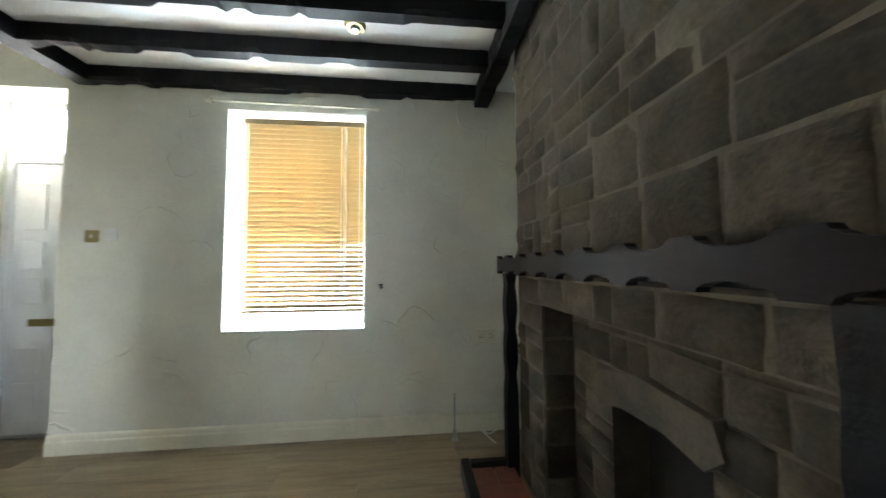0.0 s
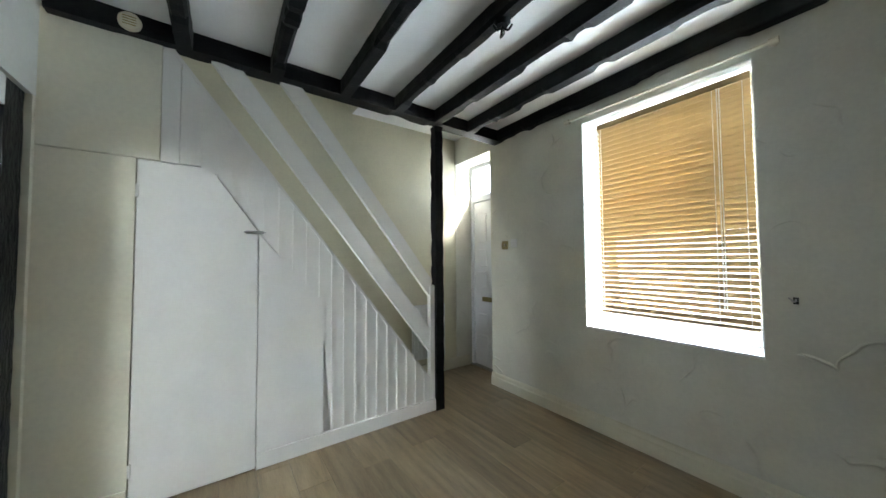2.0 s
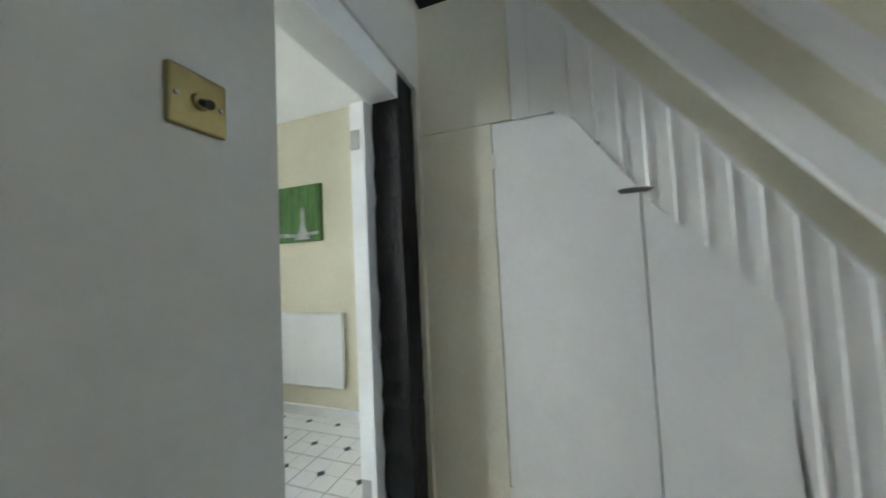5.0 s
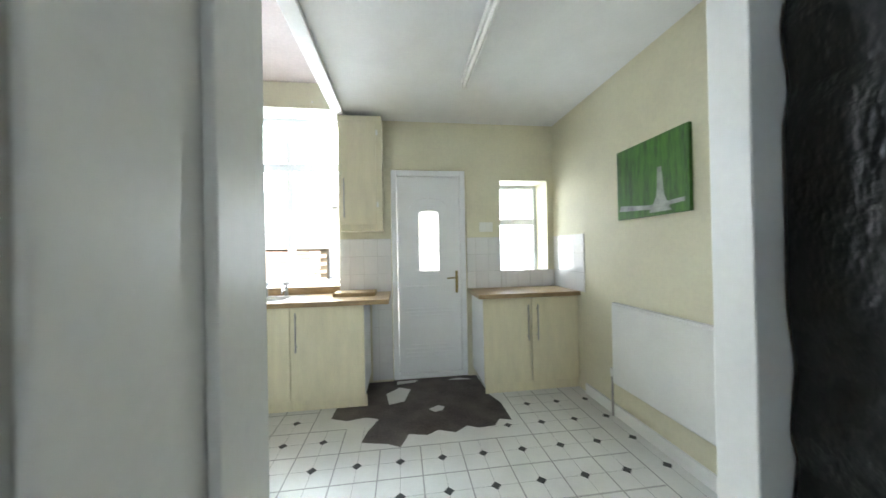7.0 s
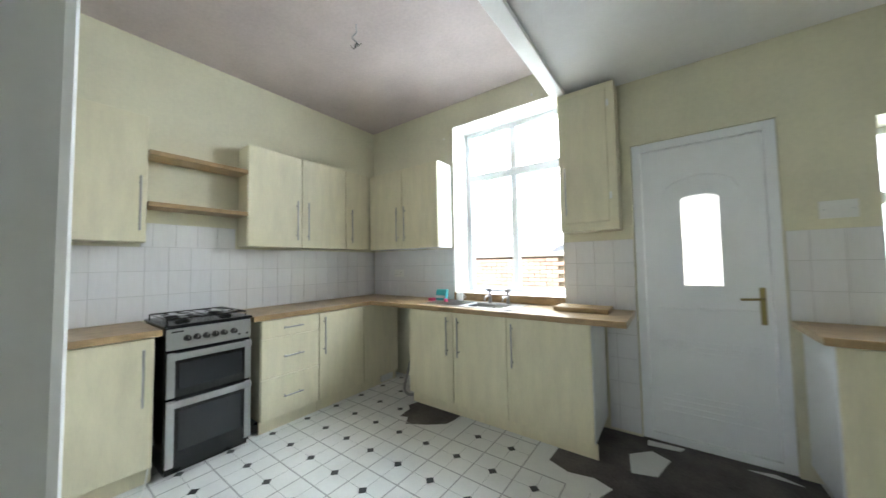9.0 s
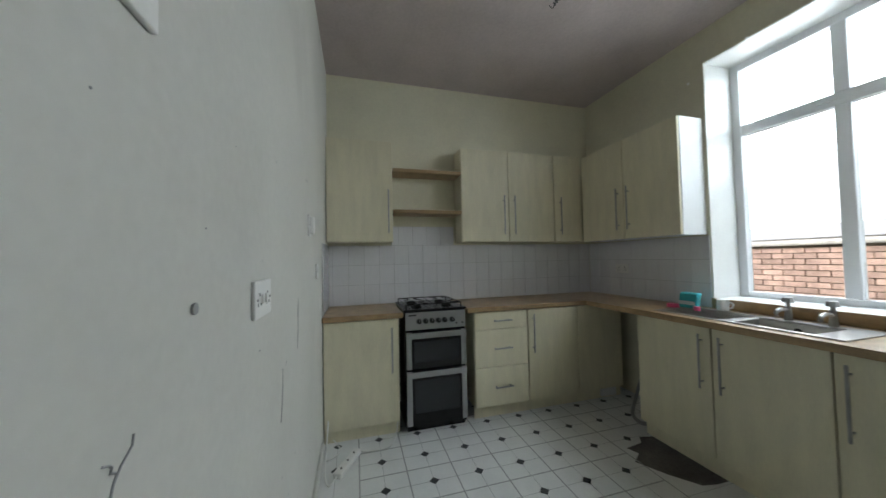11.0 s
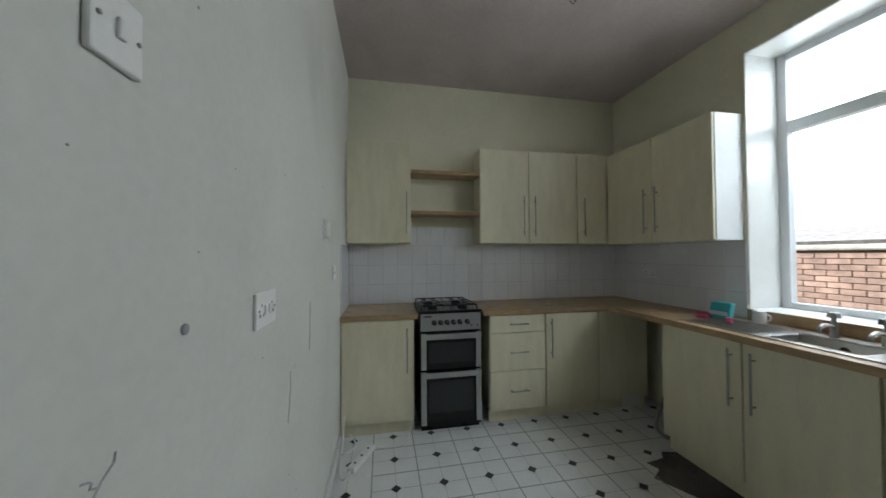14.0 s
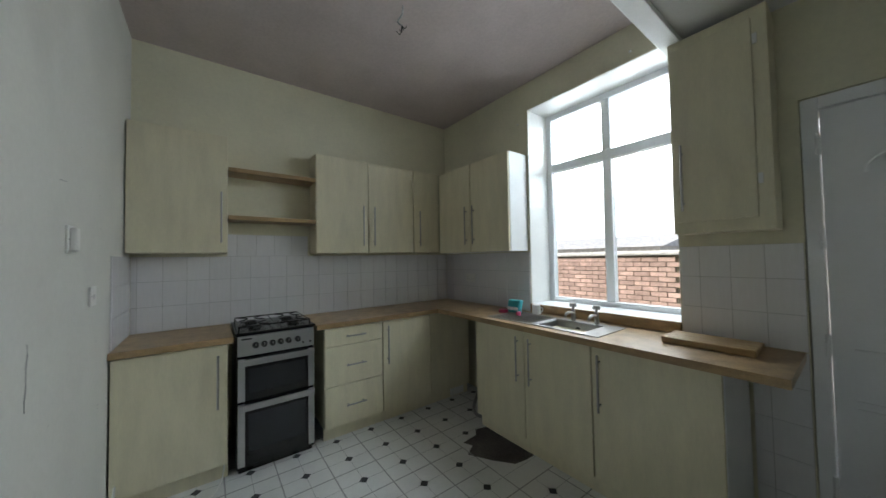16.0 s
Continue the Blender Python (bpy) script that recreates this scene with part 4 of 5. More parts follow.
for bx in (3.3, 3.74):
    part("pan_rail", rod((bx, -1.345, 0.95), (bx, -0.9, 0.95), 0.004, seg=6), M_COOKB, ck)
    for by in (-1.345, -0.9):
        part("pan_foot", rod((bx, by, 0.917), (bx, by, 0.95), 0.004, seg=6), M_COOKB, ck)

ck.location.y -= 0.03

# ---- sink and things on the worktop ----
sk = thing("sink", (2.2, -2.78, 0.905), "stainless steel inset sink with a ribbed drainer", "sink")
part("rim", wall("x", 1.745, 1.86, -2.97, -2.6, 0.9035, 0.909), M_CHROME, sk)
part("rim", box(1.8605, 2.22, -2.97, -2.905, 0.9035, 0.909, 0.001), M_CHROME, sk)
part("rim", box(1.8605, 2.22, -2.64, -2.6, 0.9035, 0.909, 0.001), M_CHROME, sk)
dn = part("drainer", box(2.2205, 2.66, -2.97, -2.6, 0.9035, 0.908, 0.001), M_CHROME, sk)
for k in range(9):
    part("rib", rod((2.25, -2.64 - k * 0.035, 0.909), (2.62, -2.64 - k * 0.035, 0.909), 0.004, seg=8), M_CHROME, dn)
bowl = bmesh.new()
vs = [[bowl.verts.new((x, y, z)) for x, y in ((1.861 + i, -2.904 + i), (2.219 - i, -2.904 + i), (2.219 - i, -2.641 - i), (1.861 + i, -2.641 - i))] for i, z in ((0, 0.907), (0.006, 0.9), (0.02, 0.77), (0.05, 0.758))]
for p, q in zip(vs, vs[1:]):
    for k in range(4):
        bowl.faces.new((p[k], p[(k + 1) % 4], q[(k + 1) % 4], q[k]))
bowl.faces.new(vs[-1])
part("bowl", bowl, M_CHROME, sk)
part("waste", rod((2.04, -2.77, 0.758), (2.04, -2.77, 0.761), 0.035, seg=20), M_DARKP, sk)
part("overflow", rod((2.04, -2.898, 0.86), (2.04, -2.892, 0.86), 0.018, seg=16), M_DARKP, sk)
for x in (2.1, 1.925):
    tp_ = thing("pillar_tap", (x, -2.94, 0.909), "chrome pillar tap with a cross head", "tap", "sink taps")
    part("column", rod((x, -2.94, 0.909), (x, -2.94, 0.99), 0.018, 0.014), M_CHROME, tp_)
    part("spout", tube(smooth_path([(x, -2.94, 0.965), (x, -2.88, 0.975), (x, -2.84, 0.962), (x, -2.835, 0.94)]), 0.011), M_CHROME, tp_)
    part("stem", rod((x, -2.94, 0.99), (x, -2.94, 1.012), 0.01), M_CHROME, tp_)
    part("head", rod((x, -2.94, 1.012), (x, -2.94, 1.038), 0.028, 0.022, 8), M_CHROME, tp_)
cb = thing("chopping_board", (1.29, -2.86, 0.903), "thick pale wooden chopping board on the worktop", "chopping board")
part("slab", box(1.105, 1.48, -2.99, -2.77, 0.904, 0.938, 0.006), M_BOARD, cb)
for k in range(3):
    part("groove", box(1.13, 1.455, -2.8 - k * 0.07, -2.797 - k * 0.07, 0.9378, 0.9388), M_WORK, cb)
pk = thing("cleaning_wipes_pack", (2.6, -2.88, 0.91), "crumpled turquoise packet leaning by the sink", "packet")
pb = box(2.53, 2.66, -2.92, -2.86, 0.91, 1.02, 0.012)
for v in pb.verts:
    v.co.x += 0.03 * math.sin(9 * v.co.z) + 0.006 * math.sin(40 * v.co.y)
part("packet", pb, M_TEAL, pk)
part("label_band", box(2.555, 2.67, -2.859, -2.856, 0.935, 0.96), M_UNITW, pk)
for nm, x, y, r, h, m_, lb in (("bottle_cap", 2.5, -2.8, 0.02, 0.03, M_PINK, "small pink bottle cap on the drainer"), ("mug", 2.45, -2.97, 0.035, 0.075, M_PLATE, "small white cup behind the drainer"), ("sponge", 2.69, -2.83, 0.04, 0.025, M_PINK, "pink scourer beside the packet")):
    o = thing(nm, (x, y, 0.909), lb, nm.replace("_", " "))
    part("body", rod((x, y, 0.909), (x, y, 0.909 + h), r, r * 0.95, 18), m_, o)
    if nm == "mug":
        part("handle", tube(smooth_path([(x - r, y, 0.97), (x - r - 0.025, y, 0.96), (x - r - 0.02, y, 0.935), (x - r, y, 0.925)]), 0.005), M_PLATE, o)

# ---- kitchen windows and back door ----
kw = thing("window_2", (2.02, YR - 0.2, 0.96), "white double casement kitchen window with top lights", "window", kind="structure")
WY = YR - 0.31
for b_ in ((1.466, 1.52, 0.961, 2.719), (2.52, 2.574, 0.961, 2.719), (1.52, 2.52, 2.665, 2.719), (1.52, 2.52, 0.961, 1.015), (1.52, 2.52, 2.17, 2.25), (1.98, 2.05, 1.015, 2.17), (1.98, 2.05, 2.25, 2.665)):
    part("window_frame", box(b_[0], b_[1], WY - 0.03, WY + 0.03, b_[2], b_[3], 0.006), M_UPVC, kw)
for b_ in ((1.52, 1.98, 1.015, 2.17), (2.05, 2.52, 1.015, 2.17), (1.52, 1.98, 2.25, 2.665), (2.05, 2.52, 2.25, 2.665)):
    o = part("pane", box(b_[0], b_[1], WY - 0.004, WY + 0.004, b_[2], b_[3]), M_GLASS, kw)
    o.visible_shadow = False
part("latch", box(2.0, 2.12, WY + 0.03, WY + 0.045, 2.2, 2.215, 0.003), M_UPVC, kw)
part("window_sill", box(1.466, 2.574, YR - 0.278, YR - 0.002, 0.961, 0.974, 0.003), M_WHITE, kw)
for b_ in ((1.466, 1.47), (2.57, 2.574)):
    part("reveal_lining", box(b_[0], b_[1], YR - 0.278, YR - 0.003, 0.975, 2.718), M_WHITE, kw)
part("reveal_head", box(1.47, 2.57, YR - 0.278, YR - 0.003, 2.713, 2.718), M_WHITE, kw)
sw = thing("window_3", (-0.44, YR - 0.2, 1.02), "small white window with a pale top light", "window", kind="structure")
for b_ in ((-0.699, -0.66, 1.021, 2.029), (-0.215, -0.176, 1.021, 2.029), (-0.66, -0.215, 1.99, 2.029), (-0.66, -0.215, 1.021, 1.06), (-0.66, -0.215, 1.58, 1.65)):
    part("window_frame", box(b_[0], b_[1], WY - 0.03, WY + 0.03, b_[2], b_[3], 0.005), M_UPVC, sw)
for b_ in ((1.06, 1.58), (1.65, 1.99)):
    o = part("pane", box(-0.66, -0.215, WY - 0.004, WY + 0.004, b_[0], b_[1]), M_FROST, sw)
    o.visible_shadow = False
part("latch", box(-0.48, -0.4, WY + 0.03, WY + 0.045, 1.66, 1.675, 0.003), M_CHROME, sw)
part("window_sill", box(-0.699, -0.176, YR - 0.278, YR - 0.002, 1.021, 1.034, 0.003), M_WHITE, sw)

bk = thing("door_3", (0.5425, YR - 0.03, 0), "white moulded back door with an arched glass pane, closed", "door", kind="structure")
BY = YR - 0.06
for b_ in ((0.141, 0.2, 0, 2.129), (0.885, 0.944, 0, 2.129), (0.2, 0.885, 2.07, 2.129), (0.2, 0.885, 0, 0.05)):
    part("frame", box(b_[0], b_[1], BY - 0.04, BY + 0.045, b_[2], b_[3], 0.005), M_UPVC, bk)
lf3 = part("leaf", wall("y", BY - 0.025, BY + 0.025, 0.204, 0.881, 0.054, 2.066, [(0.43, 0.655, 1.09, 1.72)]), M_UPVC, bk)
o = part("glass", box(0.43, 0.655, BY - 0.005, BY + 0.005, 1.09, 1.72), M_FROST, lf3)
o.visible_shadow = False
arch = [(0.41, 1.07), (0.675, 1.07), (0.675, 1.7)] + [(0.5425 + 0.1325 * math.cos(k * math.pi / 8), 1.7 + 0.045 * math.sin(k * math.pi / 8)) for k in range(1, 8)] + [(0.41, 1.7)]
inner = [(0.436, 1.096), (0.649, 1.096), (0.649, 1.685)] + [(0.5425 + 0.1065 * math.cos(k * math.pi / 8), 1.685 + 0.03 * math.sin(k * math.pi / 8)) for k in range(1, 8)] + [(0.436, 1.685)]
bm = bmesh.new()
ra = [[bm.verts.new((p[0], yy, p[1])) for p in pts] for pts, yy in ((arch, BY + 0.025), (arch, BY + 0.036), (inner, BY + 0.036), (inner, BY + 0.0))]
for p, q in zip(ra, ra[1:]):
    for k in range(len(p)):
        bm.faces.new((p[k], p[(k + 1) % len(p)], q[(k + 1) % len(p)], q[k]))
part("glazing_bead", bm, M_UPVC, lf3)
bm = tube([(0.5425 + 0.21 * math.cos(math.pi - k * math.pi / 12), BY + 0.026, 1.74 + 0.11 * math.sin(k * math.pi / 12)) for k in range(13)], 0.007)
part("arch_moulding", bm, M_UPVC, lf3)
for z0 in (0.93, 0.7, 0.665, 0.63, 0.33, 0.29, 0.25, 0.21):
    wd = 0.2 if z0 in (0.63, 0.33) else 0.27
    part("moulding", box(0.5425 - wd, 0.5425 + wd, BY + 0.024, BY + 0.033, z0, z0 + 0.014, 0.003), M_UPVC, lf3)
hb = part("handle_plate", box(0.232, 0.262, BY + 0.025, BY + 0.034, 0.86, 1.09, 0.004), M_BRASS, lf3, "brass handle plate")
part("lever", tube(smooth_path([(0.247, BY + 0.03, 1.02), (0.247, BY + 0.07, 1.02), (0.28, BY + 0.075, 1.02), (0.36, BY + 0.07, 1.015)]), 0.008), M_BRASS, hb)
for z in (0.25, 0.9, 1.4, 1.85):
    part("hinge", rod((0.889, BY + 0.047, z), (0.889, BY + 0.047, z + 0.1), 0.01, seg=10), M_UPVC, bk)

bk.location.x, bk.scale = 0.5765, (0.95, 1, 1)

# ---- kitchen: walls and loose things ----
radiator((XP, -2.08, 0.27), "y", 0.85, 0.6, "white panel radiator on the kitchen party wall", False)
pic = thing("canvas_picture", (XP, -1.73, 1.75), "unframed canvas print of a green woodland waterfall", "picture")
part("canvas", box(XP + 0.001, XP + 0.025, -2.02, -1.43, 1.5, 2.0, 0.003), M_GREEN, pic)
part("waterfall", prism([(-1.72, 1.52), (-1.55, 1.52), (-1.6, 1.62), (-1.62, 1.8), (-1.65, 1.8), (-1.66, 1.62)], "x", XP + 0.0255, XP + 0.0262), M_WATERP, pic)
part("pool", prism([(-2.0, 1.56), (-1.7, 1.54), (-1.46, 1.56), (-1.46, 1.585), (-1.72, 1.57), (-1.98, 1.6)], "x", XP + 0.0263, XP + 0.027), M_WATERP, pic)
wall_plate("light_switch", "large paint-flecked white switch plate", "switch", (1.3, YK, 1.612), 0.074, 0.086, "-y", rockers=1)
wall_plate("wall_socket", "white double wall socket with switches", "socket", (1.775, YK, 1.212), 0.14, 0.09, "-y", rockers=2, holes=2)
ts = wall_plate("thermostat", "white room thermostat with a dark dial", "thermostat", (2.64, YK, 1.485), 0.075, 0.11, "-y", rockers=1)
part("display", box(2.655, 2.672, YK - 0.016, YK - 0.009, 1.445, 1.525, 0.002), M_DARKP, ts)
part("cover", box(2.61, 2.652, YK - 0.03, YK - 0.009, 1.44, 1.53, 0.006), M_PLATE, ts)
wall_plate("cooker_switch", "white cooker switch above the worktop", "switch", (2.95, YK, 1.24), 0.085, 0.09, "-y", rockers=1)
wall_plate("wall_socket", "white double socket in the tiles behind the worktop", "socket", (3.36, YR + 0.011, 1.17), 0.146, 0.086, "+y", holes=2)
wall_plate("light_switch", "white switch plate beside the back door", "switch", (-0.02, YR, 1.54), 0.146, 0.1, "+y", rockers=2)
wire = thing("light_flex", (2.45, -1.72, ZKH), "bare twisted flex hanging from the ceiling", "cable")
part("flex", tube(smooth_path([(2.46, -1.73, ZKH), (2.45, -1.72, 2.92), (2.42, -1.7, 2.87), (2.44, -1.68, 2.83), (2.41, -1.69, 2.79)]), 0.005), M_PLATEG, wire)
for k in range(4):
    part("core", tube(smooth_path([(2.41, -1.69, 2.79), (2.39 + 0.02 * k, -1.7, 2.765), (2.37 + 0.025 * k, -1.7 + 0.01 * k, 2.77)]), 0.0025), M_DARKP, wire)
lamp = thing("fluorescent_batten", (0.36, -1.65, ZKL), "white fluorescent tube batten on the low ceiling, off", "ceiling light")
part("batten", box(0.335, 0.385, -2.24, -1.02, ZKL - 0.04, ZKL - 0.001, 0.004), M_WHITE, lamp)
part("tube", rod((0.36, -2.22, ZKL - 0.062), (0.36, -1.04, ZKL - 0.062), 0.014), M_PLATE, lamp)
for yy in (-2.235, -1.035):
    part("end_cap", box(0.342, 0.378, yy - 0.012, yy + 0.012, ZKL - 0.08, ZKL - 0.04, 0.002), M_PLATE, lamp)
ext = thing("extension_lead", (3.08, -0.56, 0), "white extension socket strip with trailing flex", "extension lead")
eb = box(-0.13, 0.13, -0.027, 0.027, 0.0, 0.035, 0.006)
bmesh.ops.rotate(eb, verts=eb.verts, matrix=Matrix.Rotation(radians(-28), 3, "Z"))
bmesh.ops.translate(eb, verts=eb.verts, vec=(3.02, -0.5, 0.003))
part("strip", eb, M_PLATE, ext)
for k in range(3):
    part("socket_hole", box(2.95 + k * 0.07 - 0.008, 2.95 + k * 0.07 + 0.008, -0.463 - k * 0.037 - 0.006, -0.463 - k * 0.037 + 0.006, 0.037, 0.0395), M_DARKP, ext)
part("flex", tube(smooth_path([(3.13, -0.56, 0.02), (3.12, -0.66, 0.008), (3.14, -0.78, 0.008), (3.26, -0.84, 0.03), (3.28, -0.86, 0.2)]), 0.005), M_PLATE, ext)
part("flex", tube(smooth_path([(2.91, -0.44, 0.02), (2.85, -0.40, 0.01), (2.95, -0.37, 0.012), (3.15, -0.36, 0.05), (3.22, -0.37, 0.2), (3.2, -0.36, 0.02), (3.1, -0.37, 0.01), (3.18, -0.45, 0.01), (3.26, -0.4, 0.05)]), 0.005), M_PLATE, ext)
pp = thing("waste_pipe", (2.98, -2.95, 0), "grey painted waste pipes in the gap beside the sink unit", "pipe")
part("stack", rod((2.98, -2.98, 0.001), (2.98, -2.98, 0.86), 0.022), M_PLATEG, pp)
part("branch", rod((2.76, -2.98, 0.36), (2.98, -2.98, 0.36), 0.02), M_PLATE, pp)
part("hose", tube(smooth_path([(3.08, -2.98, 0.86), (3.07, -2.97, 0.4), (3.1, -2.9, 0.1), (2.98, -2.72, 0.02), (2.85, -2.65, 0.014), (2.8, -2.7, 0.02)]), 0.014), M_PLATEG, pp)
fs2 = thing("floor_socket", (3.2, -2.6, 0.03), "white double socket box on the plinth", "socket")
part("box", box(3.285, 3.309, -2.86, -2.7, 0.02, 0.1, 0.004), M_PLATE, fs2)

# ---- wear on the dividing wall ----
mk = thing("wall_marks", (1.6, YK, 1.0), "old screw holes and chips in the plaster", "wall damage", kind="structure")
rng = random.Random(21)
part("wall_plug", rod((1.44, YK - 0.0005, 1.235), (1.44, YK - 0.004, 1.235), 0.009, seg=9), M_PLATEG, mk)
for k in range(22):
    x, z, r = rng.uniform(1.15, 3.1), rng.choice((rng.uniform(0.3, 1.1), rng.uniform(1.2, 2.1))), rng.uniform(0.0012, 0.0032)
    part("chip", rod((x, YK - 0.0004, z), (x, YK - 0.0016, z), r, r * 0.7, 7), M_PLATEG, mk)
for x, z, l_, a in ((1.26, 1.055, 0.09, 0.85), (1.29, 1.09, 0.03, 2.2), (2.0, 0.8, 0.16, 1.4), (2.3, 0.95, 0.2, 1.5), (2.55, 1.7, 0.06, 0.1)):
    pts = [(x + l_ * k / 6 * math.cos(a) + rng.uniform(-0.006, 0.006), YK - 0.0005, z + l_ * k / 6 * math.sin(a)) for k in range(7)]
    part("crack", tube(pts, 0.0014), M_PLATEG, mk)
for x, z in ((2.3, 2.72), (1.7, 2.78), (2.68, 2.62)):
    part("old_fixing", rod((x, YR + 0.0005, z), (x, YR + 0.012, z), 0.01, 0.006, 8), M_PLATE, mk)

# ---- back yard ----
M_HAZE = bpy.data.materials.new("bright_overcast_haze")
M_HAZE.use_nodes = True
hz = M_HAZE.node_tree.nodes["Principled BSDF"]
hz.inputs["Base Color"].default_value = (0.8, 0.82, 0.85, 1)
hz.inputs["Emission Color"].default_value, hz.inputs["Emission Strength"].default_value = (0.93, 0.97, 1.0, 1), 1.3
structure("backdrop", box(-70, 70, -59, -58.8, -0.2, 32), M_HAZE, "bright white overcast sky beyond the yards", "sky")
yw = thing("yard_wall", (3.2, -6.2, -0.16), "red brick back yard wall", "wall")
part("core", box(2.3, 6.5, -6.4, -6.21, -0.16, 1.38), M_MORTAR, yw)
part("coping", box(2.25, 6.55, -6.45, -6.15, 1.38, 1.45, 0.02), M_RENDER, yw)
yb = mesh_of("brick", box(-0.107, 0.107, -0.012, 0.012, -0.0325, 0.0325, 0.004), M_BRICK)
for r in range(20):
    for k in range(9):
        piece("brick", yb, yw, 2.42 + k * 0.225 + (0.112 if r % 2 else 0), -6.205, -0.11 + r * 0.075)
oh = thing("outhouse", (1.0, -7.2, -0.16), "grey rendered neighbouring outhouse with a slate roof", "house")
part("wall", box(-1.5, 2.2, -8.6, -6.3, -0.16, 2.2), M_RENDER, oh)
part("roof", prism([(-6.2, 2.2), (-6.2, 2.28), (-7.5, 3.1), (-8.7, 2.28), (-8.7, 2.2)], "x", -1.6, 2.3), M_SLATE, oh)
hs = thing("terraced_house", (6, -14, -0.16), "stone terraced house across the back lane", "house")
part("wall", box(5.2, 16, -20, -14, -0.16, 1.7), M_RENDER, hs)
part("roof", prism([(-13.7, 1.7), (-17, 2.3), (-20.3, 1.7)], "x", 5.0, 16.2), M_SLATE, hs)

# ---- pieces: laminate planks ----
lam = thing("floor_living", (1.5, 1.5, 0), "oak-effect laminate plank floor", "floor", kind="structure")
pl_me = mesh_of("plank", box(-0.5, 0.5, -0.0935, 0.0935, -0.012, 0.0, 0.0012), M_PLANK)
rng = random.Random(7)
yy, r = -0.075, 0
while yy < YF + 0.3:
    x = XP - rng.uniform(0, 1.0)
    while x < XL:
        x0, x1 = max(x, XP), min(x + 1.2, XL)
        if yy < -0.02:
            x0, x1 = max(x0, OX0), min(x1, OX1)
        if x1 - x0 > 0.05:
            piece("plank", pl_me, lam, (x0 + x1) / 2, yy, 0.0, (x1 - x0 - 0.0015, 1, 1))
        x += 1.2
    yy += 0.1885

# ---- pieces: vinyl floor ----
TORN = [(0.12, YR - 0.2), (0.1, -2.62), (0.047, -2.458), (0.049, -2.184), (0.14, -2.21), (0.2, -2.13), (0.324, -2.119), (0.4, -2.16), (0.5, -2.09), (0.62, -2.14), (0.7, -2.09), (0.833, -2.121), (0.86, -2.05),
        (0.89, -1.982), (0.98, -2.03), (1.158, -2.072), (1.13, -2.2), (1.06, -2.36), (1.16, -2.4), (1.3, -2.37), (1.431, -2.424), (1.42, -2.6), (1.36, YR - 0.2)]
TORN2 = [(2.2, YR - 0.2), (2.22, -2.5), (2.238, -2.415), (2.36, -2.32), (2.51, -2.233), (2.57, -2.33), (2.64, -2.3), (2.66, -2.45), (2.72, -2.5), (2.696, -2.586), (2.76, YR - 0.2)]


def inside(x, y, poly):
    hit = False
    for (ax, ay), (bx, by) in zip(poly, poly[1:] + poly[:1]):
        if (ay > y) != (by > y) and x < (bx - ax) * (y - ay) / (by - ay) + ax:
            hit = not hit
    return hit


vin = thing("floor_vinyl", (1.5, -1.6, 0), "white sheet vinyl with charcoal diamonds, torn by the back door", "floor", kind="structure")
sheet = [(XP, YK), (OX0 + 0.03, YK), (OX0 + 0.03, -0.18), (OX1 - 0.03, -0.18), (OX1 - 0.03, YK), (XC, YK), (XC, YR - 0.05)] + [p if p[1] > YR else (p[0], YR - 0.05) for p in TORN2[::-1]] + [p if p[1] > YR else (p[0], YR - 0.05) for p in TORN[::-1]] + [(XP, YR - 0.05)]
part("sheet", prism(sheet, "z", 0.0005, 0.003), M_VINYL, vin)
scrap = [[(0.86, -2.62), (0.99, -2.58), (1.02, -2.78), (0.9, -2.9), (0.8, -2.84)], [(0.55, -2.42), (0.62, -2.4), (0.66, -2.45), (0.58, -2.5), (0.53, -2.47)], [(0.2, -2.98), (0.42, -3.0), (0.3, -3.03)], [(0.75, -3.0), (0.93, -2.97), (0.93, -3.04), (0.72, -3.05)]]
for s in scrap:
    part("scrap", prism(s, "z", 0.0005, 0.004), M_VINYL, vin)
PX, X0, Y0 = 0.262, 2.725 - 0.262 * 13, -0.43
PY = 0.281
line_x = mesh_of("joint_line", box(-PX / 2, PX / 2, -0.004, 0.004, 0, 0.0006), M_VLINE)
line_y = mesh_of("joint_line", box(-0.004, 0.004, -PY / 2, PY / 2, 0, 0.0006), M_VLINE)
thin_x = mesh_of("thin_line", box(-PX / 2, PX / 2, -0.0012, 0.0012, 0, 0.0006), M_VLINE)
thin_y = mesh_of("thin_line", box(-0.0012, 0.0012, -PY / 2, PY / 2, 0, 0.0006), M_VLINE)
dia = mesh_of("diamond", prism([(-0.03, 0), (0, -0.03), (0.03, 0), (0, 0.03)], "z", 0, 0.001), M_DIAMOND)


def bare(x, y):
    return inside(x, y, TORN) or inside(x, y, TORN2) or not (XP + 0.02 < x < XC and (y < YK - 0.01 or OX0 + 0.05 < x < OX1 - 0.05 and y < -0.2))


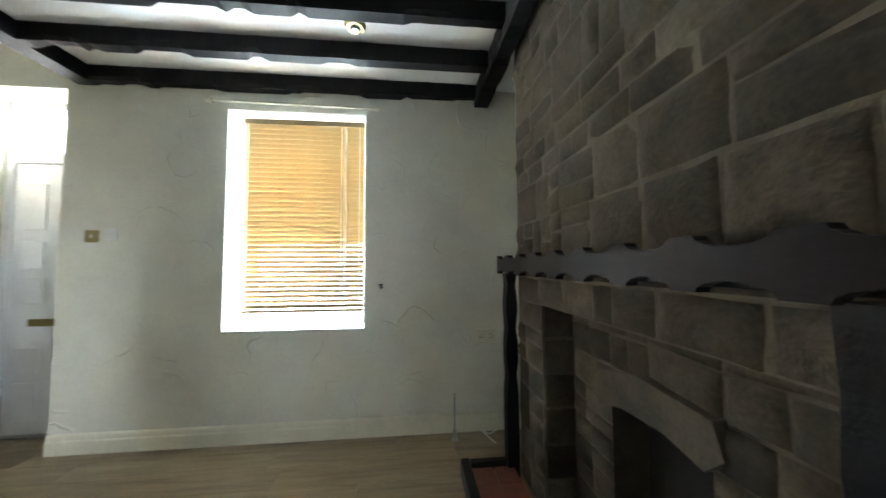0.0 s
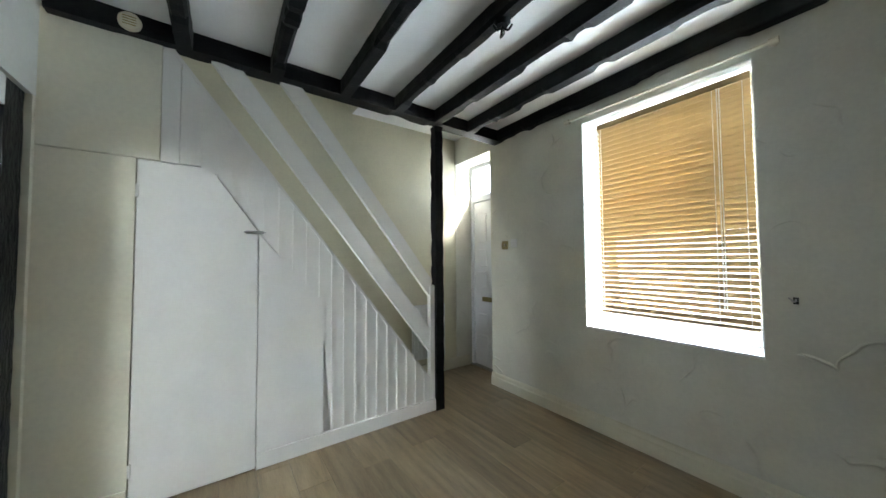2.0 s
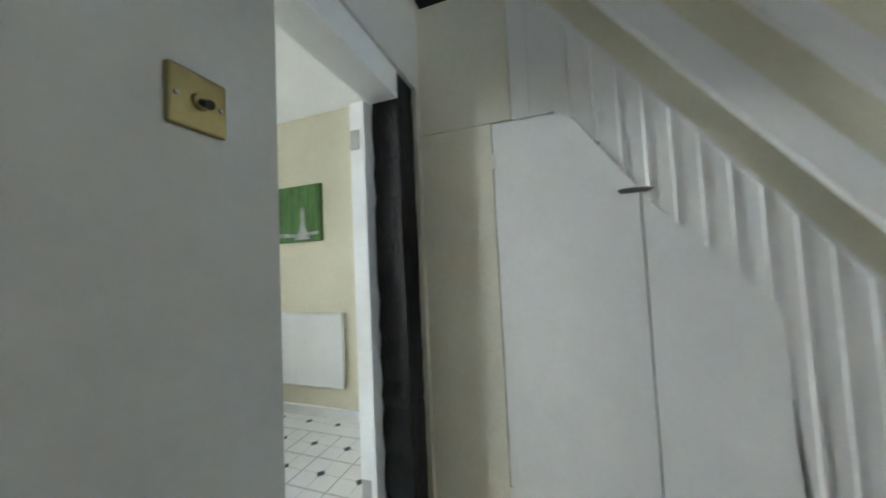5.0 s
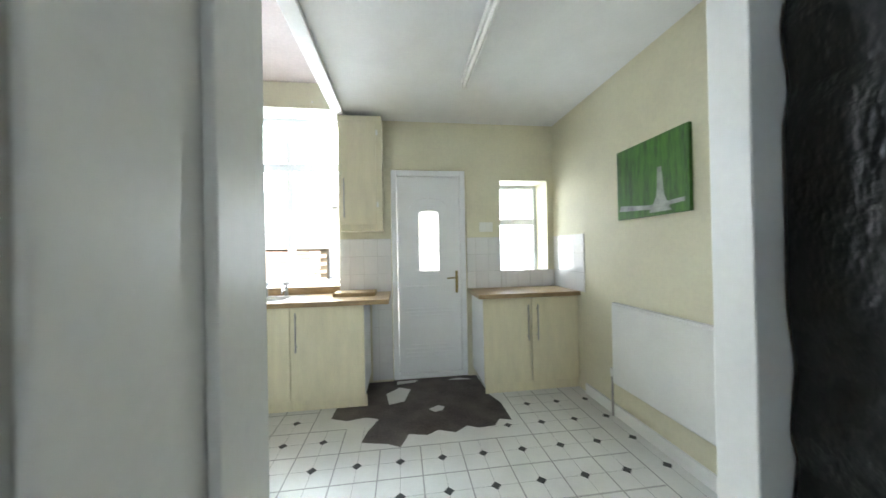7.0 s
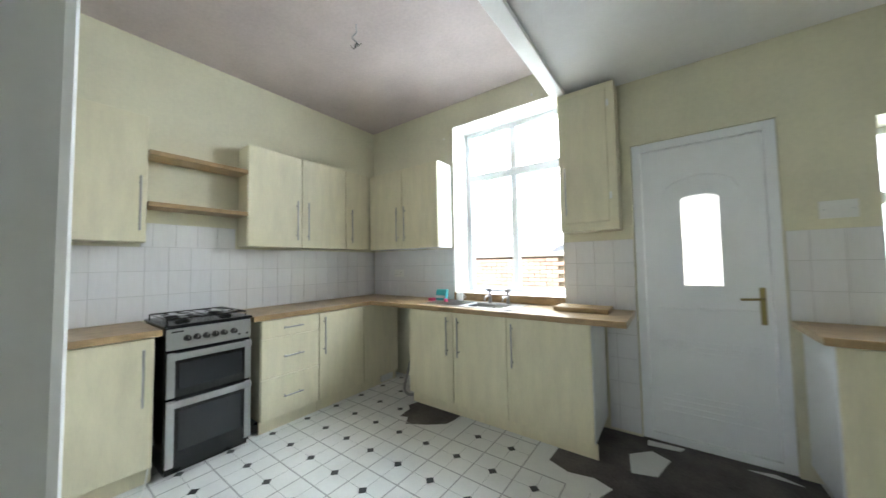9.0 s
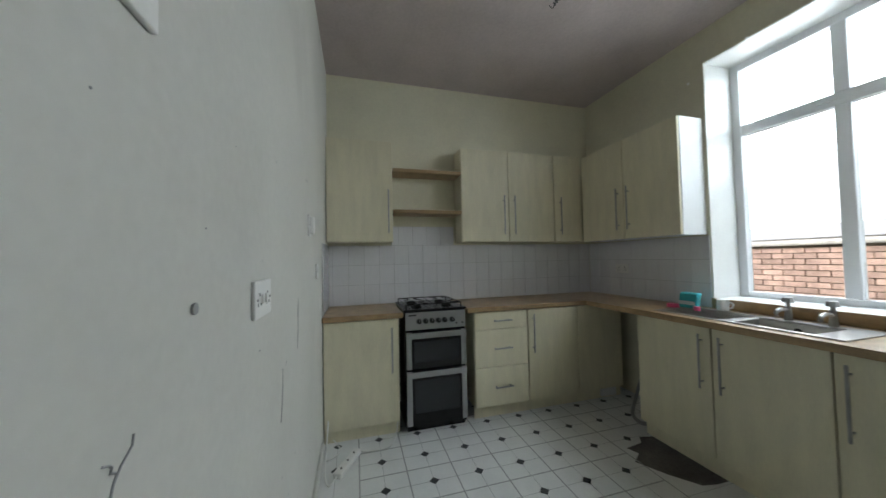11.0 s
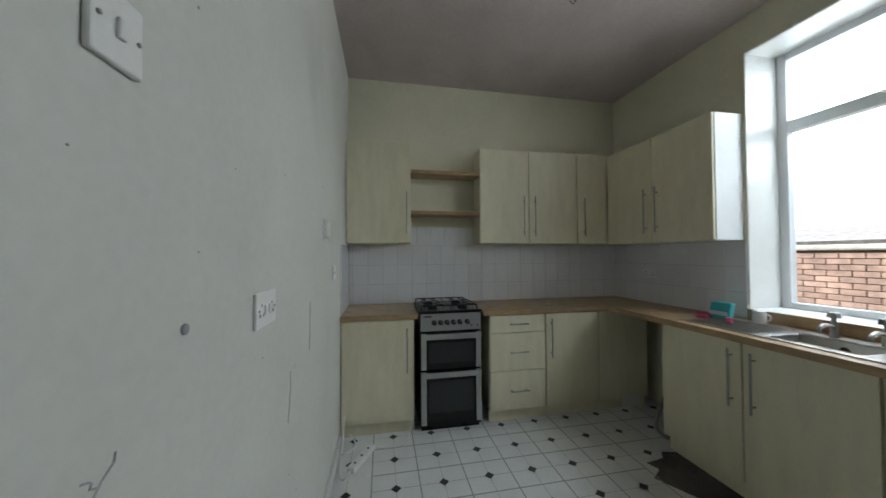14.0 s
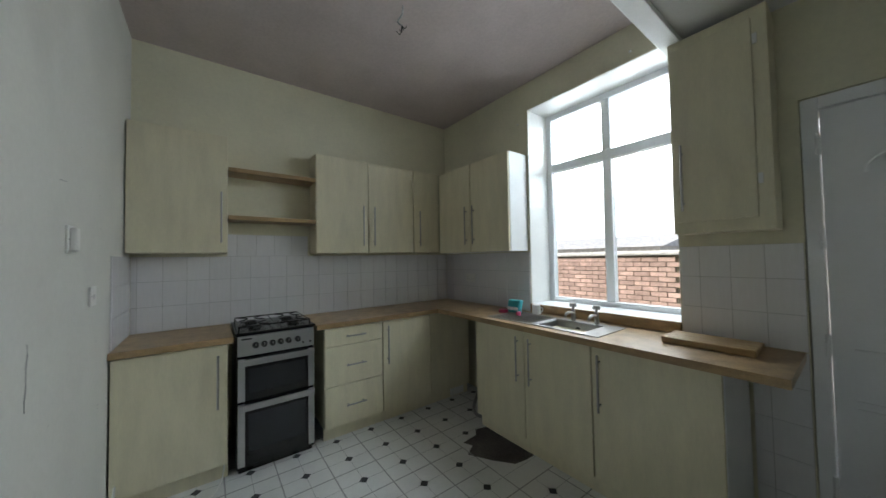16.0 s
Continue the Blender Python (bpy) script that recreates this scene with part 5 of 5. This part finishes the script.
for i in range(0, 18):
    for j in range(0, 11):
        cx, cy = X0 + i * PX, Y0 - j * PY
        ok = lambda dx, dy: all(not bare(cx + a * dx, cy + b * dy) for a in (-1, 0, 1) for b in (-1, 0, 1))
        if not bare(cx, cy) and ok(0.035, 0.035):
            piece("diamond", dia, vin, cx, cy, 0.0036)
        if ok(PX / 2, 0.0):
            piece("thin_line", thin_x, vin, cx, cy, 0.003)
        if ok(0.0, PY / 2):
            piece("thin_line", thin_y, vin, cx, cy, 0.003)
        for me_, ax, ay, hx, hy in ((line_x, cx, cy + PY / 2, PX / 2, 0), (line_y, cx + PX / 2, cy, 0, PY / 2)):
            if not any(bare(ax + a * hx, ay + a * hy) for a in (-1, 0, 1)):
                piece("joint_line", me_, vin, ax, ay, 0.003)

# ---- pieces: wall tiles ----
TW, TH = 0.1345, 0.176


def tiling(name, label, axis, at, s0, s1, z0, rows, out, flip=False, skip=lambda s, z: False, up=True):
    """Glazed tiles on a wall; axis: the way the wall runs; out: the side they face."""
    t = thing(name, (at if axis == "y" else (s0 + s1) / 2, at if axis == "x" else (s0 + s1) / 2, z0), label, "wall tiles", kind="structure")
    bed = box(at, at + out * 0.003, s0, s1, z0, z0 + rows * TH) if axis == "y" else box(s0, s1, at, at + out * 0.003, z0, z0 + rows * TH)
    part("grout", bed, M_GROUT, t)
    me_ = mesh_of("tile", box(-0.5, 0.5, 0, out * 0.008, -TH / 2 + 0.0012, TH / 2 - 0.0012) if axis == "x" else box(0, out * 0.008, -0.5, 0.5, -TH / 2 + 0.0012, TH / 2 - 0.0012), M_TILE)
    for r in range(rows):
        s = s0
        while s < s1 - 0.01:
            e = min(s + TW, s1)
            w = e - s - 0.0024
            c, zc = (s + e) / 2, z0 + (r + 0.5) * TH
            if not skip(c, zc):
                if axis == "x":
                    piece("tile", me_, t, c, at, zc, (w, 1, 1))
                else:
                    piece("tile", me_, t, at, c, zc, (1, w, 1))
            s = e


tiling("splashback", "white glazed tiles behind the cooker", "y", XC - 0.0005, YR + 0.01, YK - 0.009, 0.904, 3, -1)
tiling("splashback", "white glazed tiles below the open shelves", "y", XC - 0.0005, -1.487, -0.884, 0.904 + 3 * TH, 1, -1)
tiling("splashback", "white glazed tiles between window and corner", "x", YR + 0.0005, 2.578, XC - 0.009, 0.904, 3, 1)
tiling("splashback", "white glazed tiles between window and back door", "x", YR + 0.0005, 0.965, 1.462, 0.904, 3, 1)
tiling("splashback", "white glazed tiles below the worktop end", "x", YR + 0.0005, 0.965, 1.165, 0.02, 5, 1)
tiling("splashback", "white glazed tiles beside the back door", "x", YR + 0.0005, -0.172, 0.19, 0.904, 3, 1)
tiling("splashback", "white glazed tiles under the small window", "x", YR + 0.0005, XP + 0.009, -0.175, 0.904, 1, 1, skip=lambda s, z: z > 1.02)
tiling("splashback", "white glazed tiles on the party wall", "y", XP + 0.0005, YR + 0.009, -2.5, 0.904, 3, 1)
tiling("splashback", "white glazed tile return by the wall cabinet", "x", YK - 0.0005, 3.3, XC - 0.009, 0.904, 3, -1)
